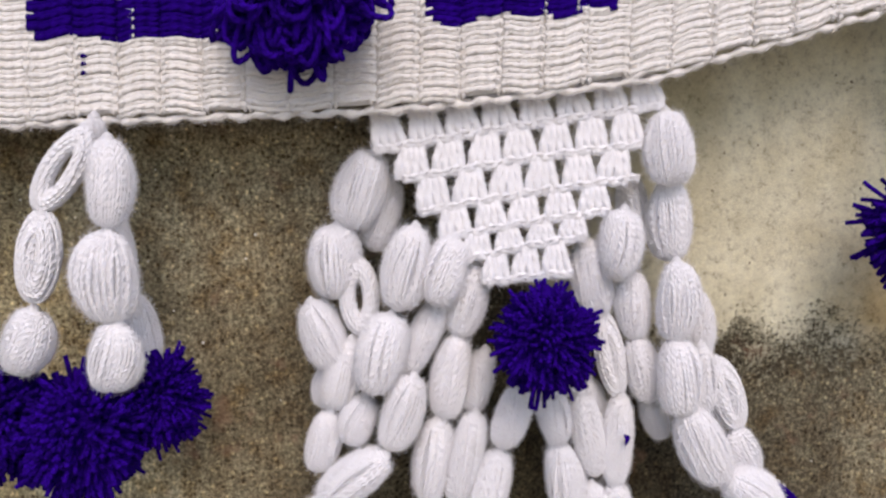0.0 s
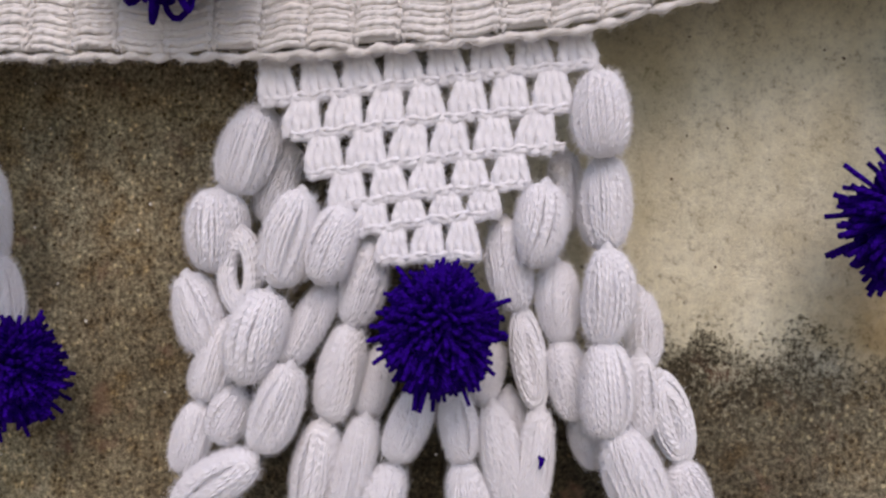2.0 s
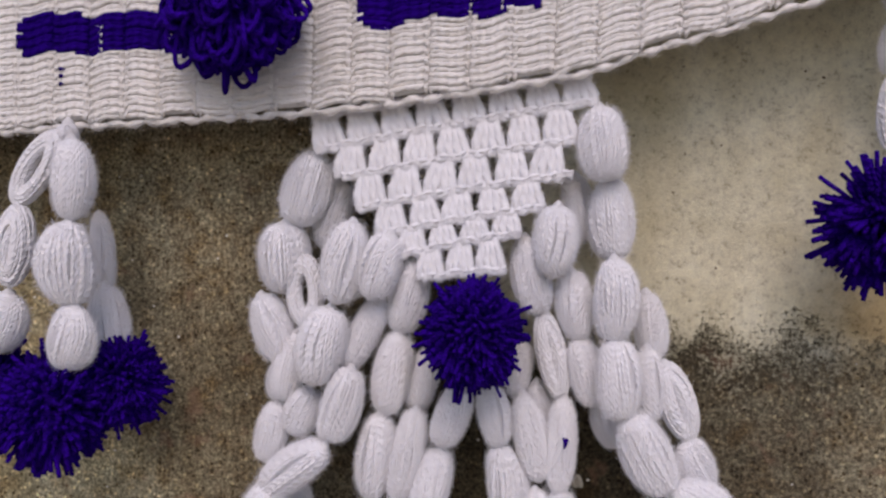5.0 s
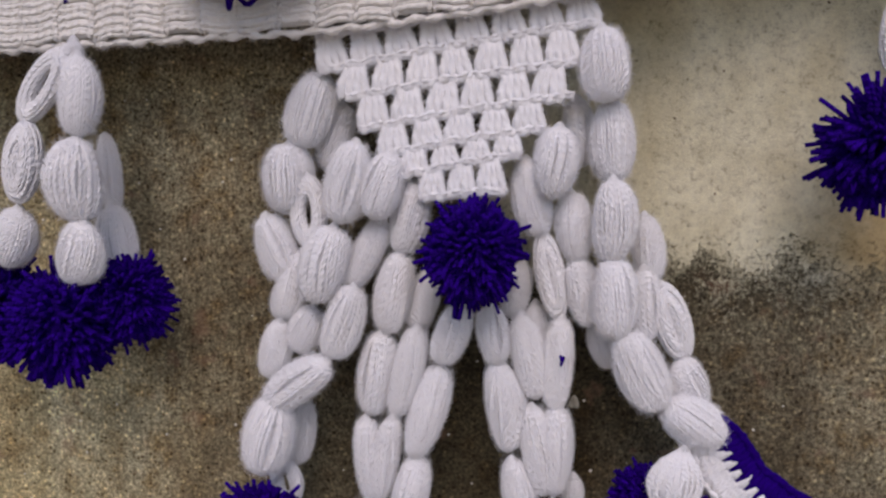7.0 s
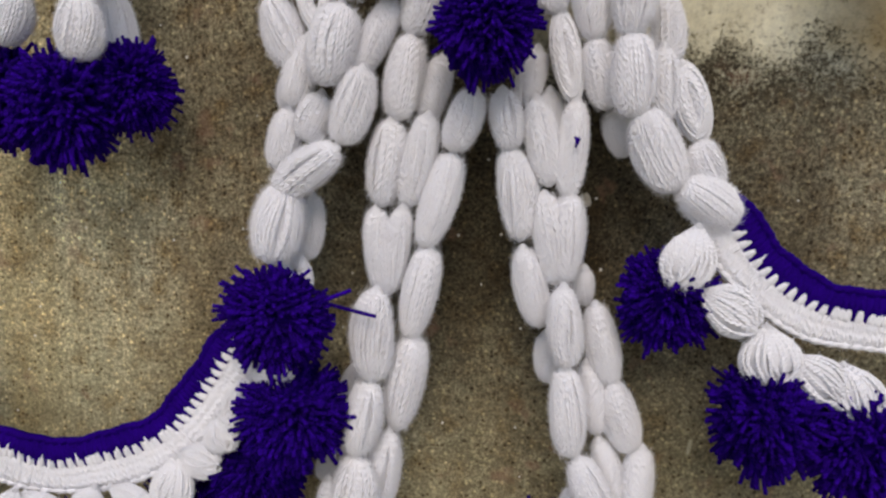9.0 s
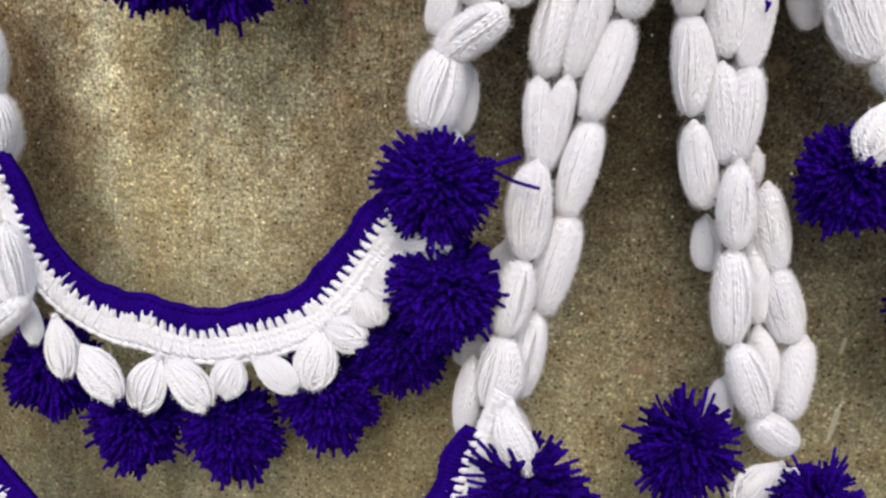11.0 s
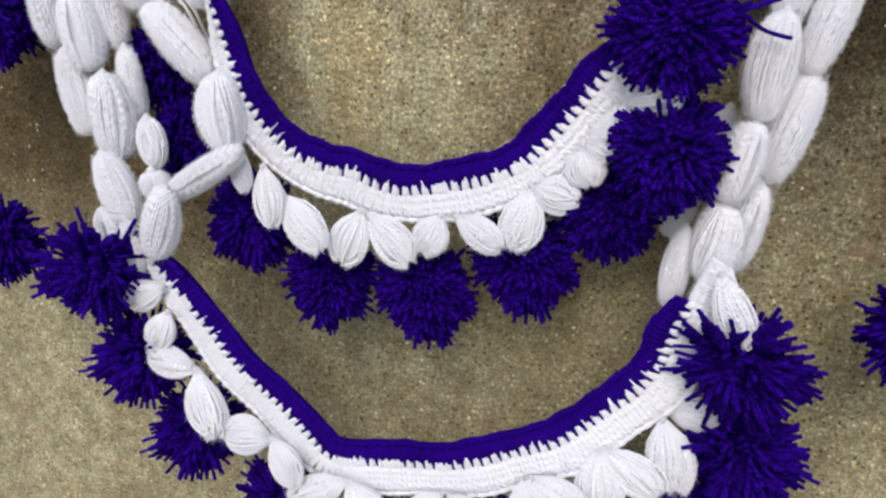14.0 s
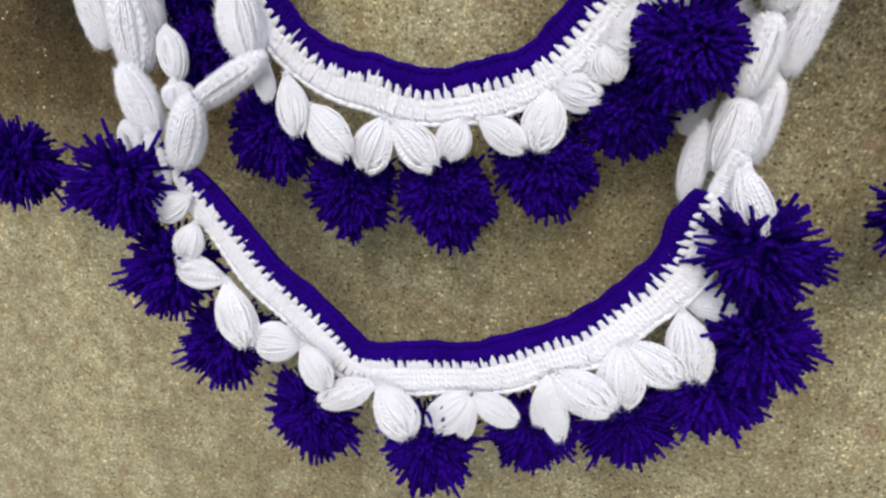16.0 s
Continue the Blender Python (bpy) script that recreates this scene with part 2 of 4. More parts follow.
    rough = arith(n, l, "ADD", rough, arith(n, l, "MULTIPLY_ADD", mottled, 0.3, arith(n, l, "MULTIPLY", cover, 0.9)))
    bp = node(n, "ShaderNodeBump", Strength=0.9, Distance=0.0018)
    l.new(rough, bp.inputs["Height"])
    l.new(bp.outputs["Normal"], b.inputs["Normal"])
    return m


def plain(name, dark, light, scale):
    m, n, l, b = material(name, 0.85)
    geo = n.new("ShaderNodeNewGeometry")
    t = node(n, "ShaderNodeTexNoise", Scale=scale, Detail=6.0)
    l.new(geo.outputs["Position"], t.inputs["Vector"])
    l.new(ramp(n, l, t.outputs["Fac"], (0.3, dark), (0.7, light)), b.inputs["Base Color"])
    bp = node(n, "ShaderNodeBump", Strength=0.4, Distance=0.002)
    l.new(t.outputs["Fac"], bp.inputs["Height"])
    l.new(bp.outputs["Normal"], b.inputs["Normal"])
    return m


CEMENT = wall_material()
EARTH = plain("cement_ground", (0.20, 0.18, 0.15), (0.34, 0.31, 0.26), 40.0)
TIMBER = plain("timber", (0.16, 0.10, 0.06), (0.28, 0.19, 0.11), 60.0)
STONE = plain("pale_stone", (0.38, 0.35, 0.28), (0.55, 0.52, 0.43), 500.0)

# ---- helpers ----
rng = random.Random(11)
WALL = 0.45


class Shape:
    """Vertices, faces and yarn coordinates of one mesh."""

    def __init__(self):
        self.v, self.f, self.uv, self.seam = [], [], [], {}

    def tube(self, pts, rad, sides=5, cap=True):
        """A round thread along pts; rad: one radius, or one for each point."""
        pts = [Vector(p) for p in pts]
        rads = [rad] * len(pts) if isinstance(rad, (int, float)) else rad
        base, run = len(self.v), 0.0
        side = None
        for i, p in enumerate(pts):
            d = (pts[min(i + 1, len(pts) - 1)] - pts[max(i - 1, 0)])
            d = d.normalized() if d.length > 1e-9 else Vector((0, 0, 1))
            if side is None:
                side = d.orthogonal().normalized()
            side = (side - d * side.dot(d))
            side = side.normalized() if side.length > 1e-6 else d.orthogonal().normalized()
            other = d.cross(side)
            run += (p - pts[i - 1]).length if i else 0.0
            for k in range(sides):
                a = 2 * math.pi * k / sides
                self.v.append(tuple(p + (side * math.cos(a) + other * math.sin(a)) * rads[i]))
                self.uv.append((k / sides, run / max(5.5 * max(rads), 1e-6)))
        for i in range(len(pts) - 1):
            for k in range(sides):
                a, b = base + i * sides + k, base + i * sides + (k + 1) % sides
                self.f.append((a, b, b + sides, a + sides))
                if k == sides - 1:
                    self.seam[len(self.f) - 1] = (None, 1.0, 1.0, None)
        if cap:
            self.f.append(tuple(range(base + sides - 1, base - 1, -1)))
            top = base + (len(pts) - 1) * sides
            self.f.append(tuple(range(top, top + sides)))

    def lathe(self, rings, count):
        """rings: lists of points, each a closed loop of count points."""
        base = len(self.v)
        for j, ring in enumerate(rings):
            for k, p in enumerate(ring):
                self.v.append(tuple(p))
                self.uv.append((k / 4.0, j * 1.1))
        for j in range(len(rings) - 1):
            for k in range(count):
                a, b = base + j * count + k, base + j * count + (k + 1) % count
                self.f.append((a, a + count, b + count, b))
        self.f.append(tuple(range(base, base + count)))
        last = base + (len(rings) - 1) * count
        self.f.append(tuple(range(last + count - 1, last - 1, -1)))

    def hair(self, p, d, length, width):
        base = len(self.v)
        o = d.orthogonal().normalized() * width
        self.v += [tuple(p - o), tuple(p + o), tuple(p + d * length)]
        self.uv += [(0, 0)] * 3
        self.f.append((base, base + 1, base + 2))

    def fuzz(self, count, length, width, seed=1):
        """Loose fibres that stand off the threads."""
        r = random.Random(seed)
        total = len(self.v)
        for _ in range(count):
            q = Vector(self.v[r.randrange(total)])
            d = Vector((r.uniform(-1, 1), r.uniform(-1.2, 0.4), r.uniform(-1, 1)))
            self.hair(q, d.normalized(), length * r.uniform(0.4, 1.3), width)

    def mesh(self, name, mat, smooth=True):
        me = bpy.data.meshes.new(name)
        me.from_pydata(self.v, [], self.f)
        layer = me.uv_layers.new(name="yarn")
        loops = np.empty(len(me.loops), dtype=np.int32)
        me.loops.foreach_get("vertex_index", loops)
        co = np.array(self.uv, dtype=np.float32)[loops]
        starts = np.empty(len(me.polygons), dtype=np.int32)
        me.polygons.foreach_get("loop_start", starts)
        for face, us in self.seam.items():
            for k, u in enumerate(us):
                if u is not None:
                    co[starts[face] + k, 0] = u
        layer.data.foreach_set("uv", co.ravel())
        me.polygons.foreach_set("use_smooth", [smooth] * len(me.polygons))
        me.materials.append(mat)
        return me


def thing(name, at, label, category, group=""):
    e = new(name)
    e.location = at
    e.empty_display_size = 0.01
    return tagged(e, label, category, group)


def part(name, mesh, parent, world_matrix=None, label=""):
    """Link a mesh as a part of parent, at a pose in the world."""
    ob = new(name, mesh)
    ob.parent = parent
    base = Vector((0, 0, 0))
    up = parent
    while up is not None:
        base += up.location
        up = up.parent
    ob.matrix_basis = Matrix.Translation(-base) @ (world_matrix or Matrix.Identity(4))
    return tagged(ob, label)


def box(name, lo, hi, mat, bevel=0.0):
    bm = bmesh.new()
    bmesh.ops.create_cube(bm, size=1)
    for v in bm.verts:
        v.co = Vector([lo[i] + (v.co[i] + 0.5) * (hi[i] - lo[i]) for i in range(3)])
    if bevel:
        bmesh.ops.bevel(bm, geom=bm.edges[:], offset=bevel, segments=2, affect="EDGES")
    me = bpy.data.meshes.new(name)
    bm.to_mesh(me)
    bm.free()
    me.materials.append(mat)
    return new(name, me)


def spline(points, count):
    """Points at even steps along a smooth curve through the given ones."""
    p = [Vector(q) for q in points]
    p = [2 * p[0] - p[1]] + p + [2 * p[-1] - p[-2]]
    dense = []
    for i in range(1, len(p) - 2):
        for k in range(24):
            t = k / 24
            dense.append(0.5 * (2 * p[i] + (p[i + 1] - p[i - 1]) * t + (2 * p[i - 1] - 5 * p[i] + 4 * p[i + 1] - p[i + 2]) * t * t
                                + (3 * p[i] - p[i - 1] - 3 * p[i + 1] + p[i + 2]) * t ** 3))
    dense.append(p[-2])
    runs = [0.0]
    for a, b in zip(dense, dense[1:]):
        runs.append(runs[-1] + (b - a).length)
    out, j = [], 0
    for i in range(count):
        goal = runs[-1] * i / (count - 1)
        while j < len(runs) - 2 and runs[j + 1] < goal:
            j += 1
        f = (goal - runs[j]) / max(runs[j + 1] - runs[j], 1e-9)
        out.append(dense[j].lerp(dense[j + 1], min(max(f, 0), 1)))
    return out


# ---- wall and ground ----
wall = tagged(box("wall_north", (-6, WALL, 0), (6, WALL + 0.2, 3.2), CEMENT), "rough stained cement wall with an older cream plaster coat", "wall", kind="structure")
ground = tagged(box("ground", (-60, -60, -0.2), (60, 60, 0.0), EARTH), "plain grey cement ground in front of the wall", "ground", kind="structure")
batten = tagged(box("trim", (-0.55, 0.398, 1.70), (0.65, WALL, 1.74), TIMBER, 0.003), "plain wooden batten on the wall that carries the hanging", "batten", kind="structure")


# ---- beads of wound yarn ----
def bead_mesh(seed, slit=False, bend=0.0, yarns=40):
    """A puff of wound yarn, 1 long downwards and 1 wide, with a drawn-in neck at both ends."""
    r = random.Random(seed)
    s = Shape()
    lobes = [(r.uniform(0, 6.28), r.uniform(0.02, 0.08)) for _ in range(3)]
    slit_at = math.pi / 2 + r.uniform(-0.45, 0.45)
    wide = r.uniform(0.10, 0.22)
    top, blunt, turn = r.uniform(0.86, 1.12), r.uniform(0.26, 0.38), r.uniform(-0.35, 0.35)

    def place(t, a, push):
        q = 0.5 * max(math.sin(math.pi * min(max(t, 0.001), 0.999) ** top), 0.0) ** blunt * push
        for i, (ph, am) in enumerate(lobes):
            q *= 1 + am * math.cos((i + 1) * a + ph + 2.5 * t)
        q = max(q, 0.05)
        return Vector((q * math.cos(a) + bend * math.sin(math.pi * t), q * math.sin(a), 0.005 - 1.01 * t))

    core = []
    for j in range(17):
        t = j / 16
        loop = []
        for k in range(24):
            a = 2 * math.pi * k / 24
            gap = abs((a - slit_at + math.pi) % (2 * math.pi) - math.pi)
            loop.append(place(t, a, 0.82 - (0.32 * math.exp(-(gap / wide) ** 2) * math.sin(math.pi * t) if slit else 0)))
        core.append(loop)
    s.lathe(core, 24)
    drift = [(r.uniform(0.05, 0.16), r.uniform(0, 6.28)) for _ in range(3)]
    under = 34
    for i in range(under + yarns):
        deep = i < under
        a0 = 2 * math.pi * (i + r.uniform(-0.3, 0.3)) / (under if deep else yarns)
        stray = not deep and r.random() < 0.07
        push = r.uniform(0.86, 0.90) if deep else r.uniform(1.01, 1.045) if stray else r.uniform(0.945, 1.0)
        sway = sum(am * math.sin((k + 1) * a0 + ph) for k, (am, ph) in enumerate(drift)) + r.gauss(0, 0.4 if stray else 0.045)
        phase, beat = r.uniform(0, 6.28), r.uniform(2, 5)
        pts = []
        for j in range(17):
            t = j / 16
            a = a0 + turn * (t - 0.5) + sway * math.sin(math.pi * t) * (1 + 0.3 * math.sin(beat * t + phase))
            if slit:
                off = (a0 - slit_at + math.pi) % (2 * math.pi) - math.pi
                a += math.copysign(wide, off) * math.exp(-(off / 0.6) ** 2) * math.sin(math.pi * t) ** 1.5 - sway * math.sin(math.pi * t) * 0.7
            pts.append(place(t, a, push + 0.010 * math.sin(beat * 2 * t + phase)))
        s.tube(pts, 0.045 if deep else r.uniform(0.034, 0.040), 5 if deep else 6, False)
    for _ in range(5200):
        t, a = r.uniform(0.02, 0.98), r.uniform(0, 6.28)
        p = place(t, a, 1.0)
        d = Vector((math.cos(a) * 0.8 + r.uniform(-1, 1), math.sin(a) * 0.8 + r.uniform(-1, 1), r.uniform(-1.2, 1.2))).normalized()
        s.hair(p, d, r.uniform(0.05, 0.18), 0.0046)
    return s.mesh("bead", WHITE)


def petal_mesh(seed, count=30, gape=0.3):
    """A slack hank of yarn loops that leave one knot and turn back at a full round end."""
    r = random.Random(seed)
    s = Shape()
    peak, side = r.uniform(0.52, 0.64), r.uniform(-0.12, 0.12)

    def swell(z):
        z = min(max(z, 0.0), 1.0)
        if z < peak:
            return 0.06 + 0.43 * math.sin(0.5 * math.pi * z / peak) ** 0.8
        return 0.08 + 0.41 * math.sqrt(max(1 - ((z - peak) / (1.0 - peak)) ** 2, 0.0))

    for i in range(count):
        a = 2 * math.pi * (i + r.uniform(-0.35, 0.35)) / count
        wide = r.uniform(0.86, 1.04) if i % 3 else r.uniform(0.45, 0.85)
        long, split = r.uniform(0.88, 1.02), r.uniform(0.10, 0.25 + gape)
        wave, beat = r.uniform(-0.2, 0.2), r.uniform(2, 5)
        pts = []
        for j in range(23):
            f = math.pi * j / 22
            z = math.sin(f) ** 0.62
            q = max(swell(z), 0.17) * wide if z > 0.5 else swell(z) * wide
            turn = a + split * math.cos(f) + 0.15 * z + wave * math.sin(beat * z)
            pts.append((q * math.cos(turn) + side * z * z, 0.7 * q * math.sin(turn), -long * z))
        s.tube(pts, r.uniform(0.027, 0.035), 6)
    core = [[(0.84 * swell(j / 10) * math.cos(k * math.pi / 7) + side * (j / 10) ** 2, 0.58 * swell(j / 10) * math.sin(k * math.pi / 7), -0.86 * j / 10) for k in range(14)] for j in range(11)]
    s.lathe(core, 14)
    total = len(s.v)
    for _ in range(3000):
        q = Vector(s.v[r.randrange(total)])
        s.hair(q, Vector((r.uniform(-1, 1), r.uniform(-0.4, 1), r.uniform(-1, 1))).normalized(), r.uniform(0.05, 0.15), 0.0040)
    return s.mesh("petal", WHITE)


def loop_mesh(seed, hole=0.31):
    """A hank of wound yarn seen from its open side, 1 long and 1 wide; hole: how far it gapes."""
    r = random.Random(seed)
    s = Shape()
    tall = r.uniform(0.08, 0.14)
    for i in range(30):
        a0 = 2 * math.pi * i / 30
        fat, wob = 0.5 - hole + r.uniform(-0.03, 0.01), r.uniform(-0.2, 0.2)
        pts = []
        for j in range(29):
            f = 2 * math.pi * j / 28
            swell = fat * (0.72 + 0.28 * abs(math.sin(f)))
            ring = hole + swell * math.cos(a0 + wob * math.sin(2 * f))
            pts.append((ring * math.sin(f), 1.25 * swell * math.sin(a0 + wob * math.sin(2 * f)), -0.5 + (tall + ring) * math.cos(f)))
        s.tube(pts, r.uniform(0.034, 0.042), 6, False)
    fat = 0.78 * (0.5 - hole)
    ringed = [[((hole + fat * math.cos(a)) * math.sin(f), 1.2 * fat * math.sin(a), -0.5 + (tall + hole + fat * math.cos(a)) * math.cos(f)) for a in [2 * math.pi * k / 10 for k in range(10)]] for f in [2 * math.pi * j / 28 for j in range(29)]]
    s.lathe(ringed, 10)
    total = len(s.v)
    for _ in range(3600):
        q = Vector(s.v[r.randrange(total)])
        s.hair(q, Vector((r.uniform(-1, 1), r.uniform(-1, 1), r.uniform(-1, 1))).normalized(), r.uniform(0.05, 0.15), 0.0042)
    return s.mesh("bead", WHITE)


def knot_mesh():
    s = Shape()
    s.lathe([[((0.18 + 0.82 * math.sin(math.pi * j / 8)) * (1 + 0.12 * math.sin(5 * a + j)) * math.cos(a), (0.18 + 0.82 * math.sin(math.pi * j / 8)) * (1 + 0.12 * math.sin(5 * a + j)) * math.sin(a), 1.3 - 2.6 * j / 8)
              for a in [2 * math.pi * k / 14 for k in range(14)]] for j in range(9)], 14)
    return s.mesh("knot", WHITE)


BEADS = [bead_mesh(3), bead_mesh(8, True), bead_mesh(14), bead_mesh(21), bead_mesh(5, False, 0.06), bead_mesh(9, True), bead_mesh(30, False, 0.08), bead_mesh(33, False, -0.08), bead_mesh(41), bead_mesh(45), bead_mesh(52, True), bead_mesh(57, False, 0.05), bead_mesh(63), bead_mesh(66), bead_mesh(68), bead_mesh(70, True, -0.05), loop_mesh(71, 0.22)]
PETALS = [petal_mesh(2, 34), petal_mesh(6, 30, 0.5), petal_mesh(10, 36), petal_mesh(15, 30, 0.7), petal_mesh(19, 32, 0.4), petal_mesh(23, 34)]
LOOPS = [loop_mesh(4), loop_mesh(5)]
KNOT = knot_mesh()


def along(a, b, wide, deep):
    """A pose that lays a 1 x 1 piece from a to b, with its flat side to the front."""
    d = Vector(b) - Vector(a)
    zl = -d.normalized()
    yl = (Vector((0, -1, 0)) - zl * zl.dot(Vector((0, -1, 0)))).normalized()
    xl = yl.cross(zl)
    m = Matrix((xl, yl, zl)).transposed().to_4x4()
    return Matrix.Translation(a) @ m @ Matrix.Diagonal((wide, deep, d.length, 1))


def strand(name, rows, label, category, group, meshes=BEADS, piece="bead", open_at=()):
    x, z = rows[0][0], rows[0][1]
    t = thing(name, (x, rows[0][5], z), label, category, group)
    for i, (x0, z0, x1, z1, wide, y) in enumerate(rows):
        flip = rng.choice((-1, 1))
        part(piece, rng.choice(LOOPS if i in open_at else meshes), t, along((x0, y, z0), (x1, y + rng.uniform(-0.002, 0.002), z1), flip * wide * 0.86, wide * rng.uniform(0.74, 0.86)))
        part("knot", KNOT, t, Matrix.Translation((x0, y, z0)) @ Matrix.Diagonal((0.0026, 0.0026, 0.0024, 1)))
    return t


# ---- strands: each bead from top to bottom in x and z, its width, its depth ----
LEFT_OUTER = [
    (0.0028, 1.4871, -0.0086, 1.4561, 0.0233, 0.42), (-0.0134, 1.4552, -0.0147, 1.4247, 0.0256, 0.42), (-0.0243, 1.4217, -0.0122, 1.3939, 0.0206, 0.42),
    (-0.0148, 1.3904, -0.0196, 1.3723, 0.0164, 0.43), (0.0091, 1.4756, 0.0021, 1.4451, 0.0191, 0.43), (-0.0042, 1.4400, -0.0022, 1.4100, 0.0195, 0.418),
    (0.0207, 1.4562, 0.0138, 1.4222, 0.0213, 0.41), (0.0113, 1.4183, 0.0037, 1.3855, 0.0242, 0.41), (-0.0062, 1.4053, -0.0138, 1.3756, 0.0185, 0.42),
    (0.0374, 1.4517, 0.0298, 1.4241, 0.02, 0.41), (0.0315, 1.4218, 0.0171, 1.3919, 0.0161, 0.42), (0.0211, 1.3916, 0.0114, 1.3606, 0.0191, 0.41),
    (-0.0002, 1.3804, -0.0066, 1.3599, 0.0191, 0.42), (0.0096, 1.3573, -0.0168, 1.3363, 0.0207, 0.41), (-0.0151, 1.3729, -0.0216, 1.3468, 0.016, 0.42),
    (-0.0136, 1.3392, -0.0198, 1.3047, 0.0256, 0.41), (-0.0074, 1.3327, -0.0102, 1.3029, 0.0152, 0.43), (-0.0138, 1.3048, -0.0093, 1.2858, 0.0178, 0.42),
]
LEFT_INNER = [
    (0.0473, 1.4416, 0.0411, 1.4088, 0.018, 0.42), (0.0401, 1.4074, 0.0356, 1.3719, 0.0197, 0.42), (0.0537, 1.3993, 0.0479, 1.3722, 0.0165, 0.43),
    (0.0695, 1.3843, 0.0605, 1.359, 0.018, 0.42), (0.0325, 1.3698, 0.029, 1.3323, 0.0194, 0.42), (0.0491, 1.3727, 0.041, 1.3332, 0.0172, 0.42),
    (0.0606, 1.3558, 0.0496, 1.315, 0.0183, 0.42), (0.0261, 1.3291, 0.0309, 1.2911, 0.0156, 0.42), (0.0393, 1.331, 0.0336, 1.2913, 0.0145, 0.42),
    (0.0518, 1.3127, 0.0446, 1.2709, 0.0178, 0.42), (0.0297, 1.2934, 0.0286, 1.2512, 0.0213, 0.41), (0.046, 1.2697, 0.0391, 1.2238, 0.0202, 0.42),
    (0.0274, 1.2491, 0.0222, 1.2146, 0.02, 0.41),
]
LEFT_INNER_LOW = [
    (0.0175, 1.251, 0.011, 1.2284, 0.014, 0.43), (0.0356, 1.2213, 0.03, 1.1806, 0.0189, 0.42), (0.022, 1.2129, 0.0195, 1.1774, 0.0231, 0.41),
    (0.0091, 1.2102, 0.0001, 1.1892, 0.015, 0.43), (0.0085, 1.1975, 0.0070, 1.1600, 0.0137, 0.412), (0.0243, 1.1732, 0.04, 1.144, 0.0182, 0.42),
]
RIGHT_INNER = [
    (0.0952, 1.4514, 0.1029, 1.4191, 0.0185, 0.42), (0.1041, 1.4184, 0.1127, 1.3834, 0.0151, 0.42), (0.0957, 1.404, 0.0915, 1.3801, 0.0151, 0.43),
    (0.0816, 1.385, 0.0864, 1.3607, 0.0169, 0.42), (0.0962, 1.3819, 0.1043, 1.3458, 0.0163, 0.42), (0.114, 1.3817, 0.1134, 1.3412, 0.0147, 0.42),
    (0.0864, 1.3601, 0.0932, 1.3205, 0.0185, 0.42), (0.1024, 1.3859, 0.1051, 1.3676, 0.0131, 0.43), (0.1027, 1.3401, 0.1096, 1.3014, 0.0166, 0.42),
    (0.1143, 1.3406, 0.1141, 1.3018, 0.0165, 0.42), (0.0946, 1.3151, 0.1048, 1.2809, 0.0163, 0.42), (0.1137, 1.3008, 0.1176, 1.2661, 0.0169, 0.41),
    (0.1289, 1.2914, 0.1378, 1.2561, 0.0164, 0.42), (0.1232, 1.3058, 0.1249, 1.2895, 0.0109, 0.43),
]
RIGHT_INNER_LOW = [
    (0.1076, 1.2728, 0.1116, 1.2505, 0.0134, 0.43), (0.1167, 1.2634, 0.122, 1.223, 0.0189, 0.41), (0.1273, 1.2644, 0.1339, 1.231, 0.0135, 0.42),
    (0.1389, 1.2557, 0.1496, 1.2239, 0.0177, 0.42), (0.1255, 1.2214, 0.1389, 1.191, 0.0197, 0.41), (0.1352, 1.227, 0.1448, 1.1983, 0.0138, 0.42),
    (0.1554, 1.2246, 0.1538, 1.1879, 0.0175, 0.42), (0.1367, 1.1881, 0.1572, 1.1769, 0.0186, 0.41), (0.125, 1.2007, 0.1238, 1.1731, 0.0134, 0.42),
]
RIGHT_OUTER = [
    (0.1249, 1.5066, 0.1294, 1.4773, 0.0237, 0.41), (0.1319, 1.4775, 0.1331, 1.4444, 0.0206, 0.42), (0.1165, 1.4795, 0.1204, 1.4508, 0.0158, 0.43),
    (0.1093, 1.465, 0.107, 1.4361, 0.0212, 0.41), (0.1156, 1.4371, 0.12, 1.4086, 0.0175, 0.42), (0.1328, 1.4432, 0.134, 1.4101, 0.0197, 0.41),
    (0.1489, 1.4282, 0.1534, 1.4003, 0.0152, 0.43), (0.12, 1.4081, 0.127, 1.3799, 0.0175, 0.42), (0.1345, 1.4097, 0.1373, 1.3773, 0.0213, 0.41),
    (0.1489, 1.405, 0.1512, 1.3756, 0.0159, 0.42), (0.1565, 1.3984, 0.1673, 1.3685, 0.0178, 0.42), (0.1302, 1.3784, 0.1375, 1.3592, 0.0134, 0.43),
    (0.1408, 1.3783, 0.1574, 1.3474, 0.0223, 0.41), (0.1667, 1.3672, 0.1758, 1.3469, 0.0174, 0.42), (0.1831, 1.3351, 0.1602, 1.3486, 0.0222, 0.41),
]
LEFT_PENDANT = [
    (-0.1074, 1.4903, -0.1247, 1.4634, 0.0179, 0.3910), (-0.0972, 1.4886, -0.0978, 1.4558, 0.0190, 0.3870), (-0.1239, 1.4595, -0.1273, 1.4267, 0.0189, 0.3910),
    (-0.0978, 1.4532, -0.0972, 1.4189, 0.0258, 0.3870), (-0.1111, 1.4570, -0.1057, 1.4218, 0.0130, 0.4300), (-0.1284, 1.4217, -0.1356, 1.3968, 0.0211, 0.3910),
    (-0.0947, 1.4180, -0.0988, 1.3910, 0.0210, 0.3870), (-0.1014, 1.4234, -0.0940, 1.3919, 0.0196, 0.4200), (-0.1073, 1.4974, -0.1063, 1.4874, 0.0105, 0.4000),
]
